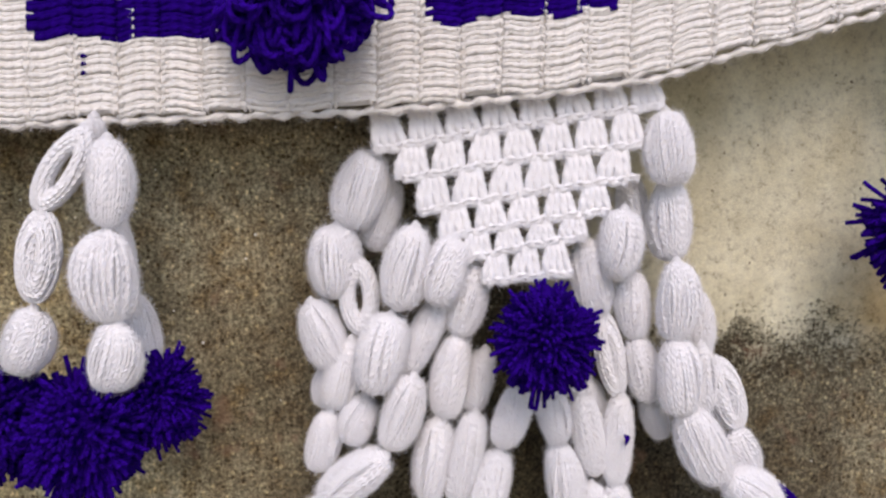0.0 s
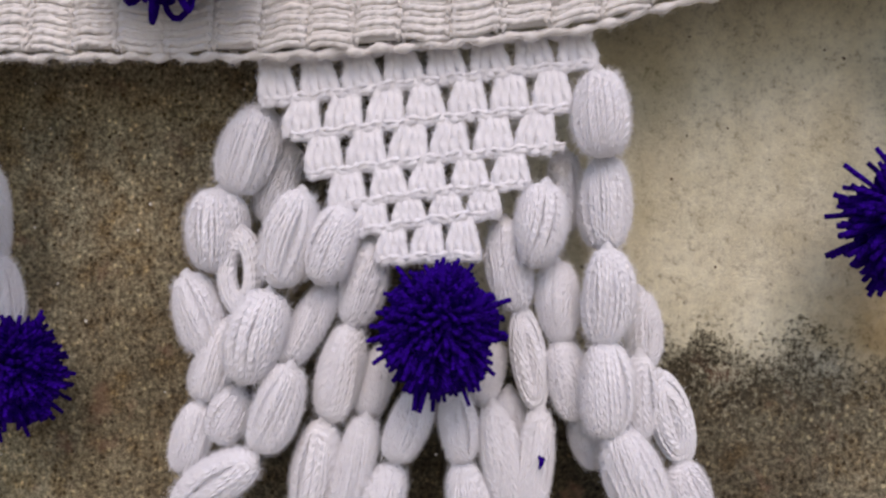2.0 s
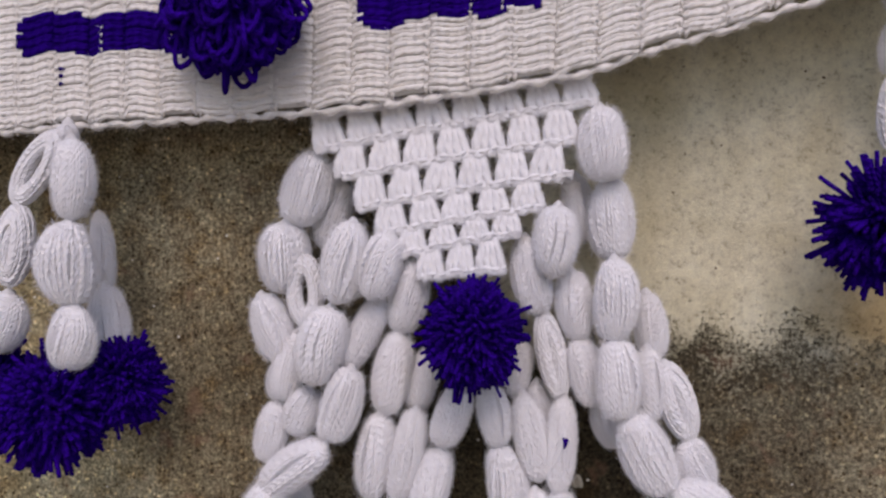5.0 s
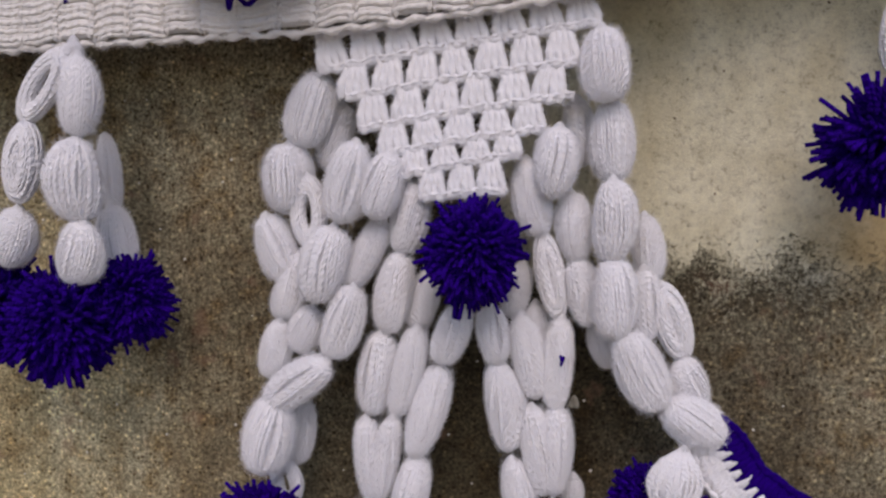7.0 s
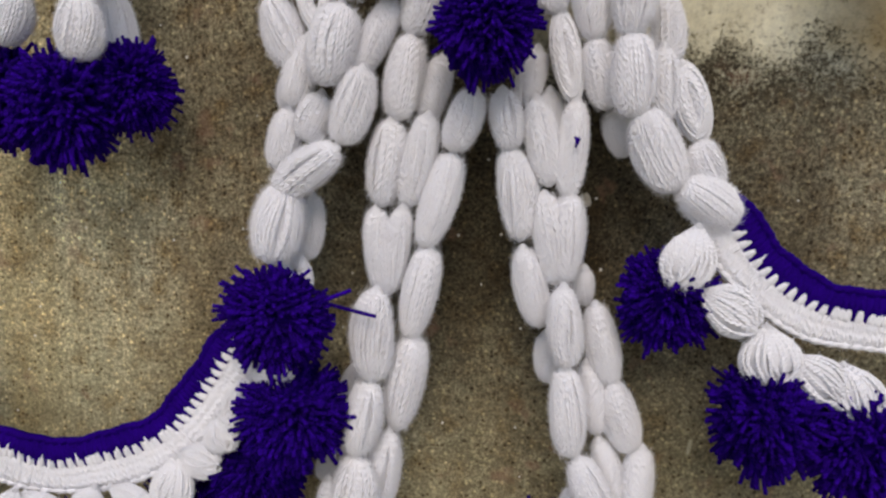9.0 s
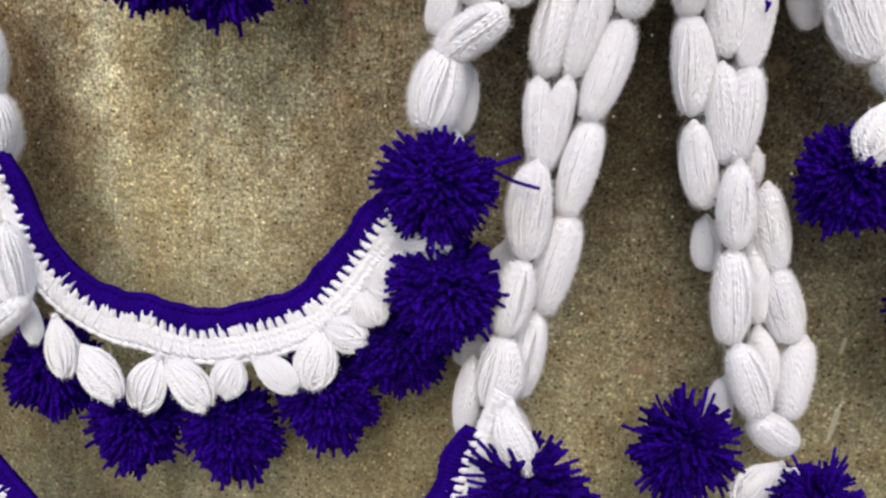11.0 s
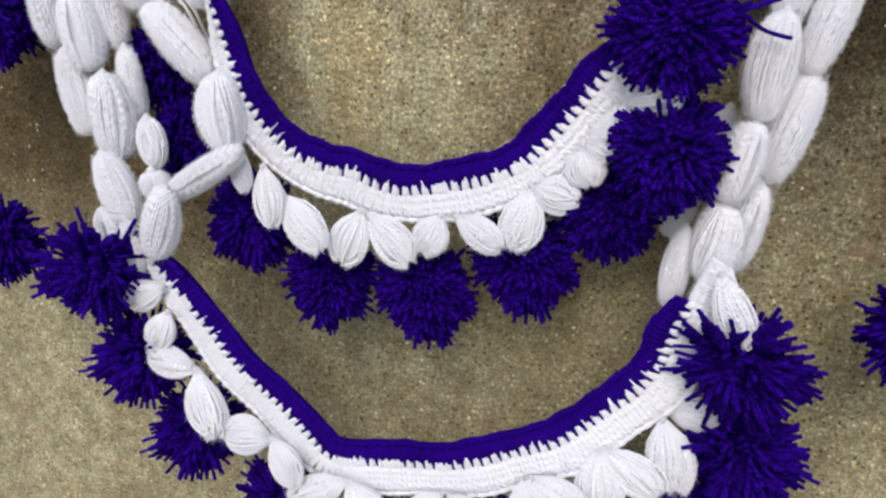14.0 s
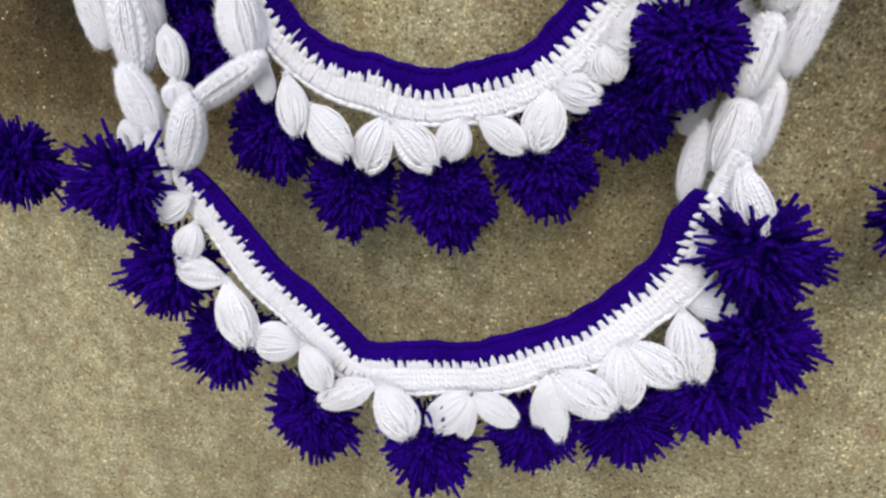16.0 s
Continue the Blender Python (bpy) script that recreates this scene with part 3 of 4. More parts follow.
RIGHT_PENDANT = [
    (0.2485, 1.5703, 0.2471, 1.5463, 0.0177, 0.42), (0.2469, 1.5452, 0.2443, 1.5231, 0.016, 0.42), (0.2406, 1.5202, 0.2404, 1.4923, 0.0134, 0.41),
    (0.2592, 1.5262, 0.2586, 1.492, 0.016, 0.43),
]
FAR_LEFT_OUTER = [
    (-0.2401, 1.3682, -0.2440, 1.3369, 0.0220, 0.4070), (-0.2300, 1.3369, -0.2285, 1.3043, 0.0212, 0.3961), (-0.2454, 1.3311, -0.2481, 1.2986, 0.0234, 0.3999),
    (-0.2218, 1.3057, -0.2222, 1.2746, 0.0261, 0.3899), (-0.2799, 1.3507, -0.2837, 1.3111, 0.0182, 0.4032), (-0.2679, 1.3113, -0.2575, 1.2720, 0.0251, 0.3902),
    (-0.2560, 1.2726, -0.2219, 1.2427, 0.0225, 0.3896), (-0.2107, 1.2463, -0.2067, 1.2100, 0.0236, 0.3800), (-0.1933, 1.2149, -0.2334, 1.1869, 0.0152, 0.3678),
    (-0.2263, 1.1943, -0.2347, 1.1588, 0.0202, 0.3563),
]
FAR_LEFT_INNER = [
    (-0.3054, 1.3157, -0.3008, 1.2767, 0.0247, 0.3911), (-0.3384, 1.3312, -0.3240, 1.2908, 0.0213, 0.3991), (-0.3191, 1.2849, -0.3137, 1.2472, 0.0195, 0.3910),
    (-0.2951, 1.2761, -0.2878, 1.2402, 0.0231, 0.3849), (-0.2880, 1.2902, -0.2773, 1.2506, 0.0169, 0.3966), (-0.3030, 1.2463, -0.2926, 1.2072, 0.0166, 0.3845),
    (-0.2753, 1.2390, -0.2688, 1.1983, 0.0235, 0.3784), (-0.2711, 1.2508, -0.2642, 1.2151, 0.0152, 0.3903), (-0.2667, 1.2035, -0.2541, 1.1707, 0.0197, 0.3638),
    (-0.2500, 1.2203, -0.2453, 1.1981, 0.0170, 0.3770), (-0.2668, 1.1749, -0.2605, 1.1569, 0.0147, 0.3600), (-0.2535, 1.1735, -0.2455, 1.1463, 0.0118, 0.3600),
    (-0.2433, 1.1969, -0.2405, 1.1840, 0.0169, 0.3693), (-0.3163, 1.3519, -0.3156, 1.3174, 0.0233, 0.4039), (-0.3407, 1.3704, -0.3407, 1.3331, 0.0236, 0.4070),
]
RIGHT_LOOPS = [
    (0.1669, 1.3325, 0.1621, 1.307, 0.0184, 0.405), (0.1706, 1.3052, 0.1943, 1.2948, 0.0181, 0.405), (0.1982, 1.2922, 0.2022, 1.2685, 0.0211, 0.405),
    (0.2112, 1.2801, 0.2313, 1.2655, 0.0152, 0.405), (0.2304, 1.2781, 0.2423, 1.2551, 0.0176, 0.405),
]
UPPER_SWAG_PETALS = [
    (-0.2000, 1.2140, -0.1970, 1.1930, 0.0093, 0.3810), (-0.1880, 1.2050, -0.1800, 1.1780, 0.0145, 0.3830), (-0.1780, 1.1910, -0.1570, 1.1690, 0.0177, 0.3850),
    (-0.1400, 1.1880, -0.1500, 1.1620, 0.0168, 0.3910), (-0.1360, 1.1860, -0.1130, 1.1690, 0.0169, 0.3920), (-0.1020, 1.1910, -0.1080, 1.1720, 0.0151, 0.3960),
    (-0.0940, 1.1920, -0.0710, 1.1820, 0.0134, 0.3960), (-0.0620, 1.2090, -0.0630, 1.1810, 0.0185, 0.4000), (-0.0610, 1.2110, -0.0400, 1.2070, 0.0148, 0.4000),
    (-0.0420, 1.2310, -0.0360, 1.2160, 0.0148, 0.3990), (-0.0410, 1.2330, -0.0280, 1.2300, 0.0123, 0.3990), (-0.0250, 1.2520, -0.0350, 1.2320, 0.0111, 0.3990),
    (-0.0270, 1.2540, -0.0050, 1.2640, 0.0172, 0.3990),
]
LOWER_SWAG_PETALS = [
    (-0.2300, 1.1440, -0.2480, 1.1320, 0.0140, 0.3580), (-0.2270, 1.1310, -0.2320, 1.1120, 0.0140, 0.3570), (-0.2120, 1.1020, -0.2390, 1.1050, 0.0153, 0.3570),
    (-0.2110, 1.1010, -0.2040, 1.0670, 0.0194, 0.3570), (-0.1720, 1.0700, -0.1970, 1.0700, 0.0191, 0.3600), (-0.1710, 1.0700, -0.1550, 1.0500, 0.0163, 0.3600),
    (-0.1310, 1.0550, -0.1600, 1.0360, 0.0146, 0.3630), (-0.1290, 1.0540, -0.1090, 1.0290, 0.0212, 0.3630), (-0.0820, 1.0550, -0.1010, 1.0320, 0.0169, 0.3700),
    (-0.0810, 1.0550, -0.0850, 1.0300, 0.0096, 0.3700), (-0.0810, 1.0550, -0.0570, 1.0450, 0.0140, 0.3700), (-0.0430, 1.0740, -0.0470, 1.0430, 0.0098, 0.3760),
    (-0.0430, 1.0730, -0.0360, 1.0370, 0.0118, 0.3760), (-0.0430, 1.0740, -0.0120, 1.0590, 0.0196, 0.3760), (-0.0120, 1.0910, -0.0050, 1.0580, 0.0202, 0.3860),
    (-0.0100, 1.0920, 0.0180, 1.0760, 0.0178, 0.3870), (0.0140, 1.1120, 0.0270, 1.0780, 0.0185, 0.3920), (0.0150, 1.1130, 0.0400, 1.1150, 0.0150, 0.4010),
    (0.0250, 1.1880, 0.0395, 1.1560, 0.0150, 0.3910),
]

strand("bead_strand", LEFT_OUTER, "clustered strand of fluffy white wound-yarn beads ending at the swag", "bead strand", "strands of the hanging", open_at=(5, 17))
for rows in (LEFT_INNER + LEFT_INNER_LOW, RIGHT_INNER + RIGHT_INNER_LOW):
    strand("bead_strand", rows, "long double strand of white wound-yarn beads below the openwork panel", "bead strand", "strands of the hanging")
strand("bead_strand", RIGHT_OUTER, "thick twisted strand of white wound-yarn beads slanting outwards", "bead strand", "strands of the hanging")
strand("bead_strand", FAR_LEFT_OUTER, "white wound-yarn bead strand joined to two purple-edged swags", "bead strand", "strands of the hanging")
strand("bead_strand", FAR_LEFT_INNER, "bunched white wound-yarn bead strand hanging against the cement wall", "bead strand", "strands of the hanging", open_at=(10, 11))
strand("bead_pendant", LEFT_PENDANT, "short three-string pendant of white yarn beads under the band", "pendant", "short pendants", open_at=(0,))
strand("bead_pendant", RIGHT_PENDANT, "short pendant of white yarn beads in front of cream plaster", "pendant", "short pendants")


# ---- purple pompoms ----
def pom_mesh(seed, tufts, kind, clumps=0):
    """The yarn of a pompom of radius 1. kind: round, fan (open, hanging) or loops."""
    r = random.Random(seed)
    s = Shape()
    core = 0.62 if kind == "round" else 0.45
    s.lathe([[(core * max(math.sin(math.pi * j / 8), 0.05) * math.cos(k * math.pi / 6), core * max(math.sin(math.pi * j / 8), 0.05) * math.sin(k * math.pi / 6), core * math.cos(math.pi * j / 8)) for k in range(12)] for j in range(9)], 12)
    locks = []
    for i in range(clumps):
        zc, a = 1 - 2 * (i + 0.5) / clumps, i * 2.39996 + r.uniform(-0.3, 0.3)
        locks.append((Vector((math.cos(a) * math.sqrt(1 - zc * zc), math.sin(a) * math.sqrt(1 - zc * zc), zc)), r.uniform(0.82, 1.14) if kind == "fan" else r.uniform(0.86, 1.10)))
    for i in range(tufts):
        zc = 1 - 2 * (i + 0.5) / tufts
        a = i * 2.39996
        d = Vector((math.cos(a) * math.sqrt(1 - zc * zc), math.sin(a) * math.sqrt(1 - zc * zc), zc))
        d += Vector((r.gauss(0, 0.10), r.gauss(0, 0.10), r.gauss(0, 0.10)))
        reach = 1.0
        if locks:
            near = max(locks, key=lambda q: q[0].dot(d))
            d = d.lerp(near[0], r.uniform(0.3, 0.85) if kind == "fan" else r.uniform(0.2, 0.65))
            reach = near[1]
        if kind == "fan":
            d += Vector((0, 0, -0.42))
        d.normalize()
        curl = 0.15 if kind == "fan" else 0.10
        bent = Vector((r.gauss(0, curl), r.gauss(0, curl), r.gauss(0, curl) - 0.07))
        thick = r.uniform(0.036, 0.046) if kind == "round" else r.uniform(0.036, 0.046)
        if kind == "loops":
            d = (d + Vector((0, 0, -0.35))).normalized()
            out = r.uniform(0.72, 1.0)
            o = d.orthogonal().normalized()
            o = (Matrix.Rotation(r.uniform(0, 6.28), 3, d) @ o) * r.uniform(0.13, 0.23)
            pts = []
            for j in range(13):
                f = j / 12
                pts.append(d * (0.25 + (out - 0.25) * math.sin(math.pi * f) ** 0.5) + o * (1.3 * math.cos(math.pi * f)) + bent * 1.2 * math.sin(math.pi * f) - Vector((0, 0, 0.08 * math.sin(math.pi * f) ** 2)))
            s.tube(pts, thick * 0.95, 6)
            continue
        long = (r.uniform(0.91, 1.0) if kind == "round" else r.uniform(0.78, 0.98)) * reach
        if r.random() < 0.02:
            long += r.uniform(0.05, 0.2)
        start = 0.45 if kind == "round" else 0.3
        lift = Vector((0, 0, 0.12 if kind == "fan" else 0.0))
        pts = [d * start + lift, d * (start + 0.45 * (long - start)) + bent * 0.35 + lift, d * (start + 0.8 * (long - start)) + bent * 0.8 + lift, d * long + bent * 1.1 + lift]
        s.tube(pts, [thick * 0.75, thick * 0.95, thick, thick * 0.95], 6)
    s.fuzz(3000, 0.07, 0.003, seed)
    return s.mesh("yarn_ball", PURPLE)


BALL = [pom_mesh(1, 1150, "round", 110), pom_mesh(7, 1200, "round", 90)]
ROUND = [pom_mesh(2, 1350, "round", 60), pom_mesh(3, 1350, "round", 48), pom_mesh(8, 1350, "round", 75)]
FAN = [pom_mesh(4, 1000, "fan", 36), pom_mesh(5, 950, "fan", 30), pom_mesh(6, 1050, "fan", 44)]
TIE = knot_mesh()
TIE.materials.clear()
TIE.materials.append(PURPLE)


def pom(x, z, y, radius, meshes, label, group, lean=0.0, flat=0.85, name="pompom", broad=1.0):
    t = thing(name, (x, y, z), label, "pompom", group)
    turn = Matrix.Translation((x, y, z)) @ Matrix.Rotation(math.radians(lean), 4, "Y")
    tagged(part("yarn_ball", rng.choice(meshes), t, turn @ Matrix.Diagonal((radius * broad, radius * flat, radius, 1)) @ Matrix.Rotation(rng.uniform(0, 6.28), 4, "Z")), kind="stuff")
    part("tie", TIE, t, turn @ Matrix.Translation((0, 0, radius * 0.75)) @ Matrix.Diagonal((0.003, 0.003, 0.004, 1)))
    return t


pom(0.0752, 1.4130, 0.397, 0.0220, BALL[:1], "round dark purple yarn pompom at the panel's tip", "", flat=0.8)
for x, z, y, r in ((-0.1120, 1.3720, 0.398, 0.0258), (-0.0885, 1.3816, 0.412, 0.0205), (-0.1500, 1.375, 0.405, 0.0255)):
    pom(x, z, y, r, BALL + ROUND, "dark purple yarn pompom in a cluster under a bead pendant", "pompoms of the pendant")
pom(0.2370, 1.4600, 0.405, 0.0258, FAN, "shaggy dark purple pompom hanging before cream plaster", "pompoms of the pendant")
pom(-0.0115, 1.2835, 0.391, 0.0228, ROUND, "dense purple yarn pompom at the end of the upper swag", "pompoms of the upper swag", 0, 0.75, broad=1.12)
for x, z, y, r in ((-0.0055, 1.2360, 0.396, 0.0228), (-0.0270, 1.2020, 0.409, 0.0210), (-0.0640, 1.1690, 0.412, 0.0236), (-0.1130, 1.1455, 0.408, 0.0240),
                   (-0.1640, 1.1420, 0.404, 0.0222), (-0.2065, 1.1700, 0.398, 0.0228), (-0.2520, 1.2055, 0.405, 0.0190), (-0.2650, 1.2420, 0.412, 0.0212)):
    pom(x, z, y + 0.003, r * 1.08, ROUND, "dense purple yarn pompom on the upper swag", "pompoms of the upper swag", 0, 0.75, broad=1.06)
for x, z, y, r, lean in ((0.0415, 1.1480, 0.384, 0.0230, -45), (0.0530, 1.1010, 0.392, 0.0220, -55), (0.0370, 1.0660, 0.397, 0.0228, -25), (-0.0010, 1.0365, 0.396, 0.0215, -10), (-0.0500, 1.0300, 0.379, 0.0196, -5),
                         (-0.1030, 1.0160, 0.366, 0.0220, 5), (-0.1725, 1.0180, 0.368, 0.0222, 0), (-0.2225, 1.0550, 0.366, 0.0208, 15), (-0.2470, 1.0990, 0.356, 0.0202, 20), (-0.2620, 1.1480, 0.345, 0.0208, 25)):
    pom(x, z, y + 0.004, r * 1.14, FAN, "loose shaggy purple yarn pompom on the lower swag", "pompoms of the lower swag", lean, 0.72, broad=1.12)
pom(-0.3690, 1.2620, 0.405, 0.0265, ROUND, "dense purple yarn pompom beside the outer bead strand", "pompoms of the far swag")
pom(-0.3600, 1.1360, 0.383, 0.0245, FAN, "shaggy purple pompom on the next swag of the hanging", "pompoms of the far swag")
for x, z, y, r in ((0.1595, 1.2996, 0.414, 0.0215), (0.201, 1.254, 0.40, 0.0236), (0.2408, 1.2455, 0.40, 0.0228)):
    pom(x, z, y, r, ROUND, "dense purple yarn pompom on the far upper swag", "pompoms of the far upper swag")
for x, z, y, r in ((0.1081, 1.1741, 0.40, 0.0226), (0.1644, 1.1602, 0.39, 0.019)):
    pom(x, z, y, r, FAN, "shaggy purple pompom under the inner bead strand", "pompoms of the far lower swag")


# ---- crocheted swags ----
def swag(path, upper, lower, petals, label, start=0.0, stop=1.0):
    """A purple-edged crochet ribbon along path, with yarn leaves on its lower edge; the edging runs from start to stop."""
    length = sum(math.dist(a, b) for a, b in zip(path, path[1:]))
    pitch = 0.0024
    n = int(length / pitch)
    mid = spline(path, n)
    t = thing("swag", tuple(mid[n // 2]), label, "swag", "swags of the hanging")
    edge, strip = Shape(), Shape()
    ups = []
    for i in range(n):
        d = (mid[min(i + 1, n - 1)] - mid[max(i - 1, 0)]).normalized()
        ups.append(Vector((-d.z, 0, d.x)).normalized())
    for _ in range(2):
        ups = [(ups[max(i - 2, 0)] + ups[i] * 2 + ups[min(i + 2, n - 1)]).normalized() for i in range(n)]
    front = Vector((0, -1, 0))

    def spread(values, i):
        first, middle, last = values
        f = 2 * i / (n - 1) - 1
        return middle + ((first if f < 0 else last) - middle) * f * f

    i0, i1 = int(start * (n - 1)), int(stop * (n - 1))
    high = [spread(upper, i) * min(1.0, 0.55 + 0.45 * min(i - i0, i1 - i) / 5) if i0 <= i <= i1 else 0.0 for i in range(n)]
    deep = [spread(lower, i) * min(1.0, 0.5 + 0.5 * min(i / 8, (n - 1 - i) / 4)) * (1 + 0.05 * math.sin(0.31 * i)) for i in range(n)]
    rim = [0.0006 * math.sin(0.37 * i + 1) + 0.0004 * math.sin(0.9 * i) for i in range(n)]
    for i in range(i0, i1 + 1):
        p, u, hi = mid[i], ups[i], high[i] + rim[i]
        skew = Vector((u.z, 0, -u.x)) * rng.uniform(-0.0006, 0.0006)
        edge.tube([p - u * 0.0025 + front * 0.0001, p + u * hi * 0.28 + front * 0.0015 + skew, p + u * hi * 0.62 + front * 0.0012 - skew, p + u * hi * 0.93 - front * 0.0002], [0.0018, 0.0021 * rng.uniform(0.92, 1.1), 0.0021, 0.0017], 6)
    for f in (0.15, 0.42, 0.70):
        edge.tube([mid[i] + ups[i] * high[i] * f - front * 0.0012 for i in range(i0, i1 + 1)], 0.0026, 6)
    # the chain along the rim
    edge.tube([mid[i] + ups[i] * (high[i] + rim[i]) * 0.93 + front * (0.0008 + 0.0006 * (i % 2)) for i in range(i0, i1 + 1)], [0.0017 + 0.0004 * (i % 2) for i in range(i0, i1 + 1)], 6)
    spikes = []
    for i in range(n):
        p, u, lo = mid[i], ups[i], deep[i]
        run = Vector((u.z, 0, -u.x))
        lean = run * rng.uniform(-0.0006, 0.0006)
        puff = rng.uniform(0.0008, 0.0015)
        for half in (-0.27, 0.27):
            off = run * pitch * half
            strip.tube([p + u * 0.0008 + off, p - u * lo * 0.25 + front * puff + lean + off, p - u * lo * 0.48 + front * 0.0005 + off, p - u * lo * 0.72 + front * puff - lean + off, p - u * lo + off * 1.3],
                       [0.0011, 0.00125 * rng.uniform(0.9, 1.12), 0.0010, 0.00125 * rng.uniform(0.9, 1.1), 0.0011], 6)
        if i0 <= i <= i1 and (i % 2 == 0 or rng.random() < 0.10):
            # a long stitch worked over the edging, drawn to a point
            reach = min(0.0057, 0.55 * high[i]) * rng.uniform(0.65, 1.2)
            tip = run * rng.uniform(-0.25, 0.25) * reach
            spikes.append(([p - u * 0.0040 + front * 0.0002, p - u * 0.0008 + front * 0.0012, p + u * reach * 0.45 + front * 0.0020 + tip * 0.4, p + u * reach + front * 0.0024 + tip], [0.0012, 0.0022, 0.0015, 0.0003]))
    strip.tube([mid[i] - ups[i] * deep[i] * 0.5 - front * 0.0016 for i in range(n)], [max(0.0008, 0.13 * deep[i]) for i in range(n)], 6)
    strip.tube([mid[i] - ups[i] * deep[i] + front * (0.0003 + 0.0005 * (i % 2)) for i in range(n)], [0.0013 + 0.0003 * (i % 2) for i in range(n)], 6)
    strip.tube([mid[i] - ups[i] * deep[i] * 0.10 - front * 0.0006 for i in range(n)], 0.0016, 6)
    strip.fuzz(16000, 0.0026, 0.00006)
    for pts, rads in spikes:
        strip.tube(pts, rads, 6)
    edge.fuzz(9000, 0.0020, 0.00006)
    part("purple_edge", edge.mesh("purple_edge", PURPLE_EDGE), t, None, "tightly crocheted purple edging")
    part("white_strip", strip.mesh("white_strip", WHITE), t, None, "white crocheted strip with pointed stitches")
    for x0, z0, x1, z1, wide, py in petals:
        part("petal", rng.choice(PETALS), t, along((x0, py - 0.003, z0), (x1, py - 0.006, z1), wide * rng.choice((-1, 1)) * 1.20, wide * 0.85))
        part("knot", KNOT, t, Matrix.Translation((x0, py - 0.003, z0)) @ Matrix.Diagonal((0.0017, 0.0017, 0.0016, 1)))
    return t


swag(((-0.2130, 0.381, 1.2790), (-0.2075, 0.384, 1.2600), (-0.2015, 0.385, 1.2410), (-0.1910, 0.387, 1.2250), (-0.1760, 0.389, 1.2125), (-0.1620, 0.391, 1.2070), (-0.1480, 0.394, 1.2055), (-0.1340, 0.396, 1.2010),
      (-0.1200, 0.398, 1.2000), (-0.1030, 0.399, 1.2040), (-0.0840, 0.401, 1.2100), (-0.0690, 0.403, 1.2180), (-0.0590, 0.404, 1.2290), (-0.0480, 0.404, 1.2450), (-0.0390, 0.403, 1.2590), (-0.0300, 0.403, 1.2740)),
     (0.0062, 0.0118, 0.0100), (0.0050, 0.0158, 0.0125), UPPER_SWAG_PETALS, "drooping white crochet swag with a purple upper edge and pompoms")
swag(((-0.2370, 0.360, 1.1560), (-0.2300, 0.360, 1.1480), (-0.2205, 0.360, 1.1392), (-0.2066, 0.361, 1.1228), (-0.1898, 0.362, 1.1043), (-0.1710, 0.364, 1.0891), (-0.1563, 0.365, 1.0763), (-0.1470, 0.366, 1.0665), (-0.1370, 0.366, 1.0630),
      (-0.1230, 0.368, 1.0645), (-0.1000, 0.371, 1.0680), (-0.0810, 0.374, 1.0705), (-0.0660, 0.376, 1.0760), (-0.0490, 0.379, 1.0845), (-0.0340, 0.382, 1.0910), (-0.0240, 0.386, 1.0985), (-0.0120, 0.390, 1.1105),
      (-0.0010, 0.394, 1.1215), (0.0065, 0.396, 1.1340), (0.0095, 0.396, 1.1480), (0.0125, 0.396, 1.1600), (0.0165, 0.397, 1.1760), (0.0210, 0.398, 1.1900)),
     (0.0095, 0.0118, 0.0095), (0.0095, 0.0182, 0.0165), LOWER_SWAG_PETALS, "wide white crochet swag with a purple upper edge and shaggy pompoms", 0.0, 0.945)
swag(((0.1760, 0.410, 1.3420), (0.1953, 0.410, 1.316), (0.215, 0.410, 1.3028), (0.2336, 0.410, 1.2982), (0.2600, 0.410, 1.2975), (0.2950, 0.410, 1.3060), (0.3250, 0.410, 1.3300)), (0.0115, 0.0115, 0.0115), (0.0135, 0.0135, 0.0135), RIGHT_LOOPS, "white crochet swag with a purple edge beside cement")
swag(((0.1560, 0.400, 1.1720), (0.1680, 0.400, 1.1450), (0.1900, 0.400, 1.1200), (0.2250, 0.400, 1.1020), (0.2650, 0.400, 1.0980)), (0.0120, 0.0120, 0.0120), (0.0145, 0.0145, 0.0145), ((0.150, 1.172, 0.136, 1.150, 0.018, 0.405),), "white crochet swag with a purple edge below a bead strand")


# ---- openwork panel ----
panel = thing("openwork_panel", (0.061, 0.412, 1.512), "white crocheted openwork panel narrowing to a point below the band", "crochet panel")
BARS = ((0.0009, 1.502, 0.1218, 1.5209), (0.0042, 1.4878, 0.1224, 1.5092), (0.0150, 1.4760, 0.1150, 1.4930), (0.0225, 1.4625, 0.1150, 1.4790), (0.0345, 1.4520, 0.1026, 1.4645), (0.0420, 1.4425, 0.0935, 1.4535), (0.0514, 1.4327, 0.0878, 1.4375))
SPANS = ((8, 0.0082, 0.1165), (7, 0.0190, 0.1090), (6, 0.0278, 0.1045), (5, 0.0375, 0.0960), (4, 0.0470, 0.0875), (3, 0.0550, 0.0810))


def cluster_mesh(seed):
    """Four treble stitches side by side, 1 high and about 1 wide, spreading downwards."""
    r = random.Random(seed)
    s = Shape()
    for k in range(4):
        f = (k - 1.5) / 1.5
        pts = [(f * 0.25 + 0.02, 0.02, 0.06), (f * 0.30 + r.uniform(-0.02, 0.02), 0.06 + r.uniform(0, 0.05), -0.3), (f * 0.40 + r.uniform(-0.02, 0.02), 0.08 + r.uniform(0, 0.04), -0.68), (f * 0.36, 0.03, -1.04)]
        dense = spline(pts, 12)
        s.tube(dense, [0.150 + 0.014 * math.sin(j * 2.6 + k) for j in range(12)], 7)
    s.fuzz(2600, 0.20, 0.0050, seed)
    return s.mesh("treble_stitch", WHITE)


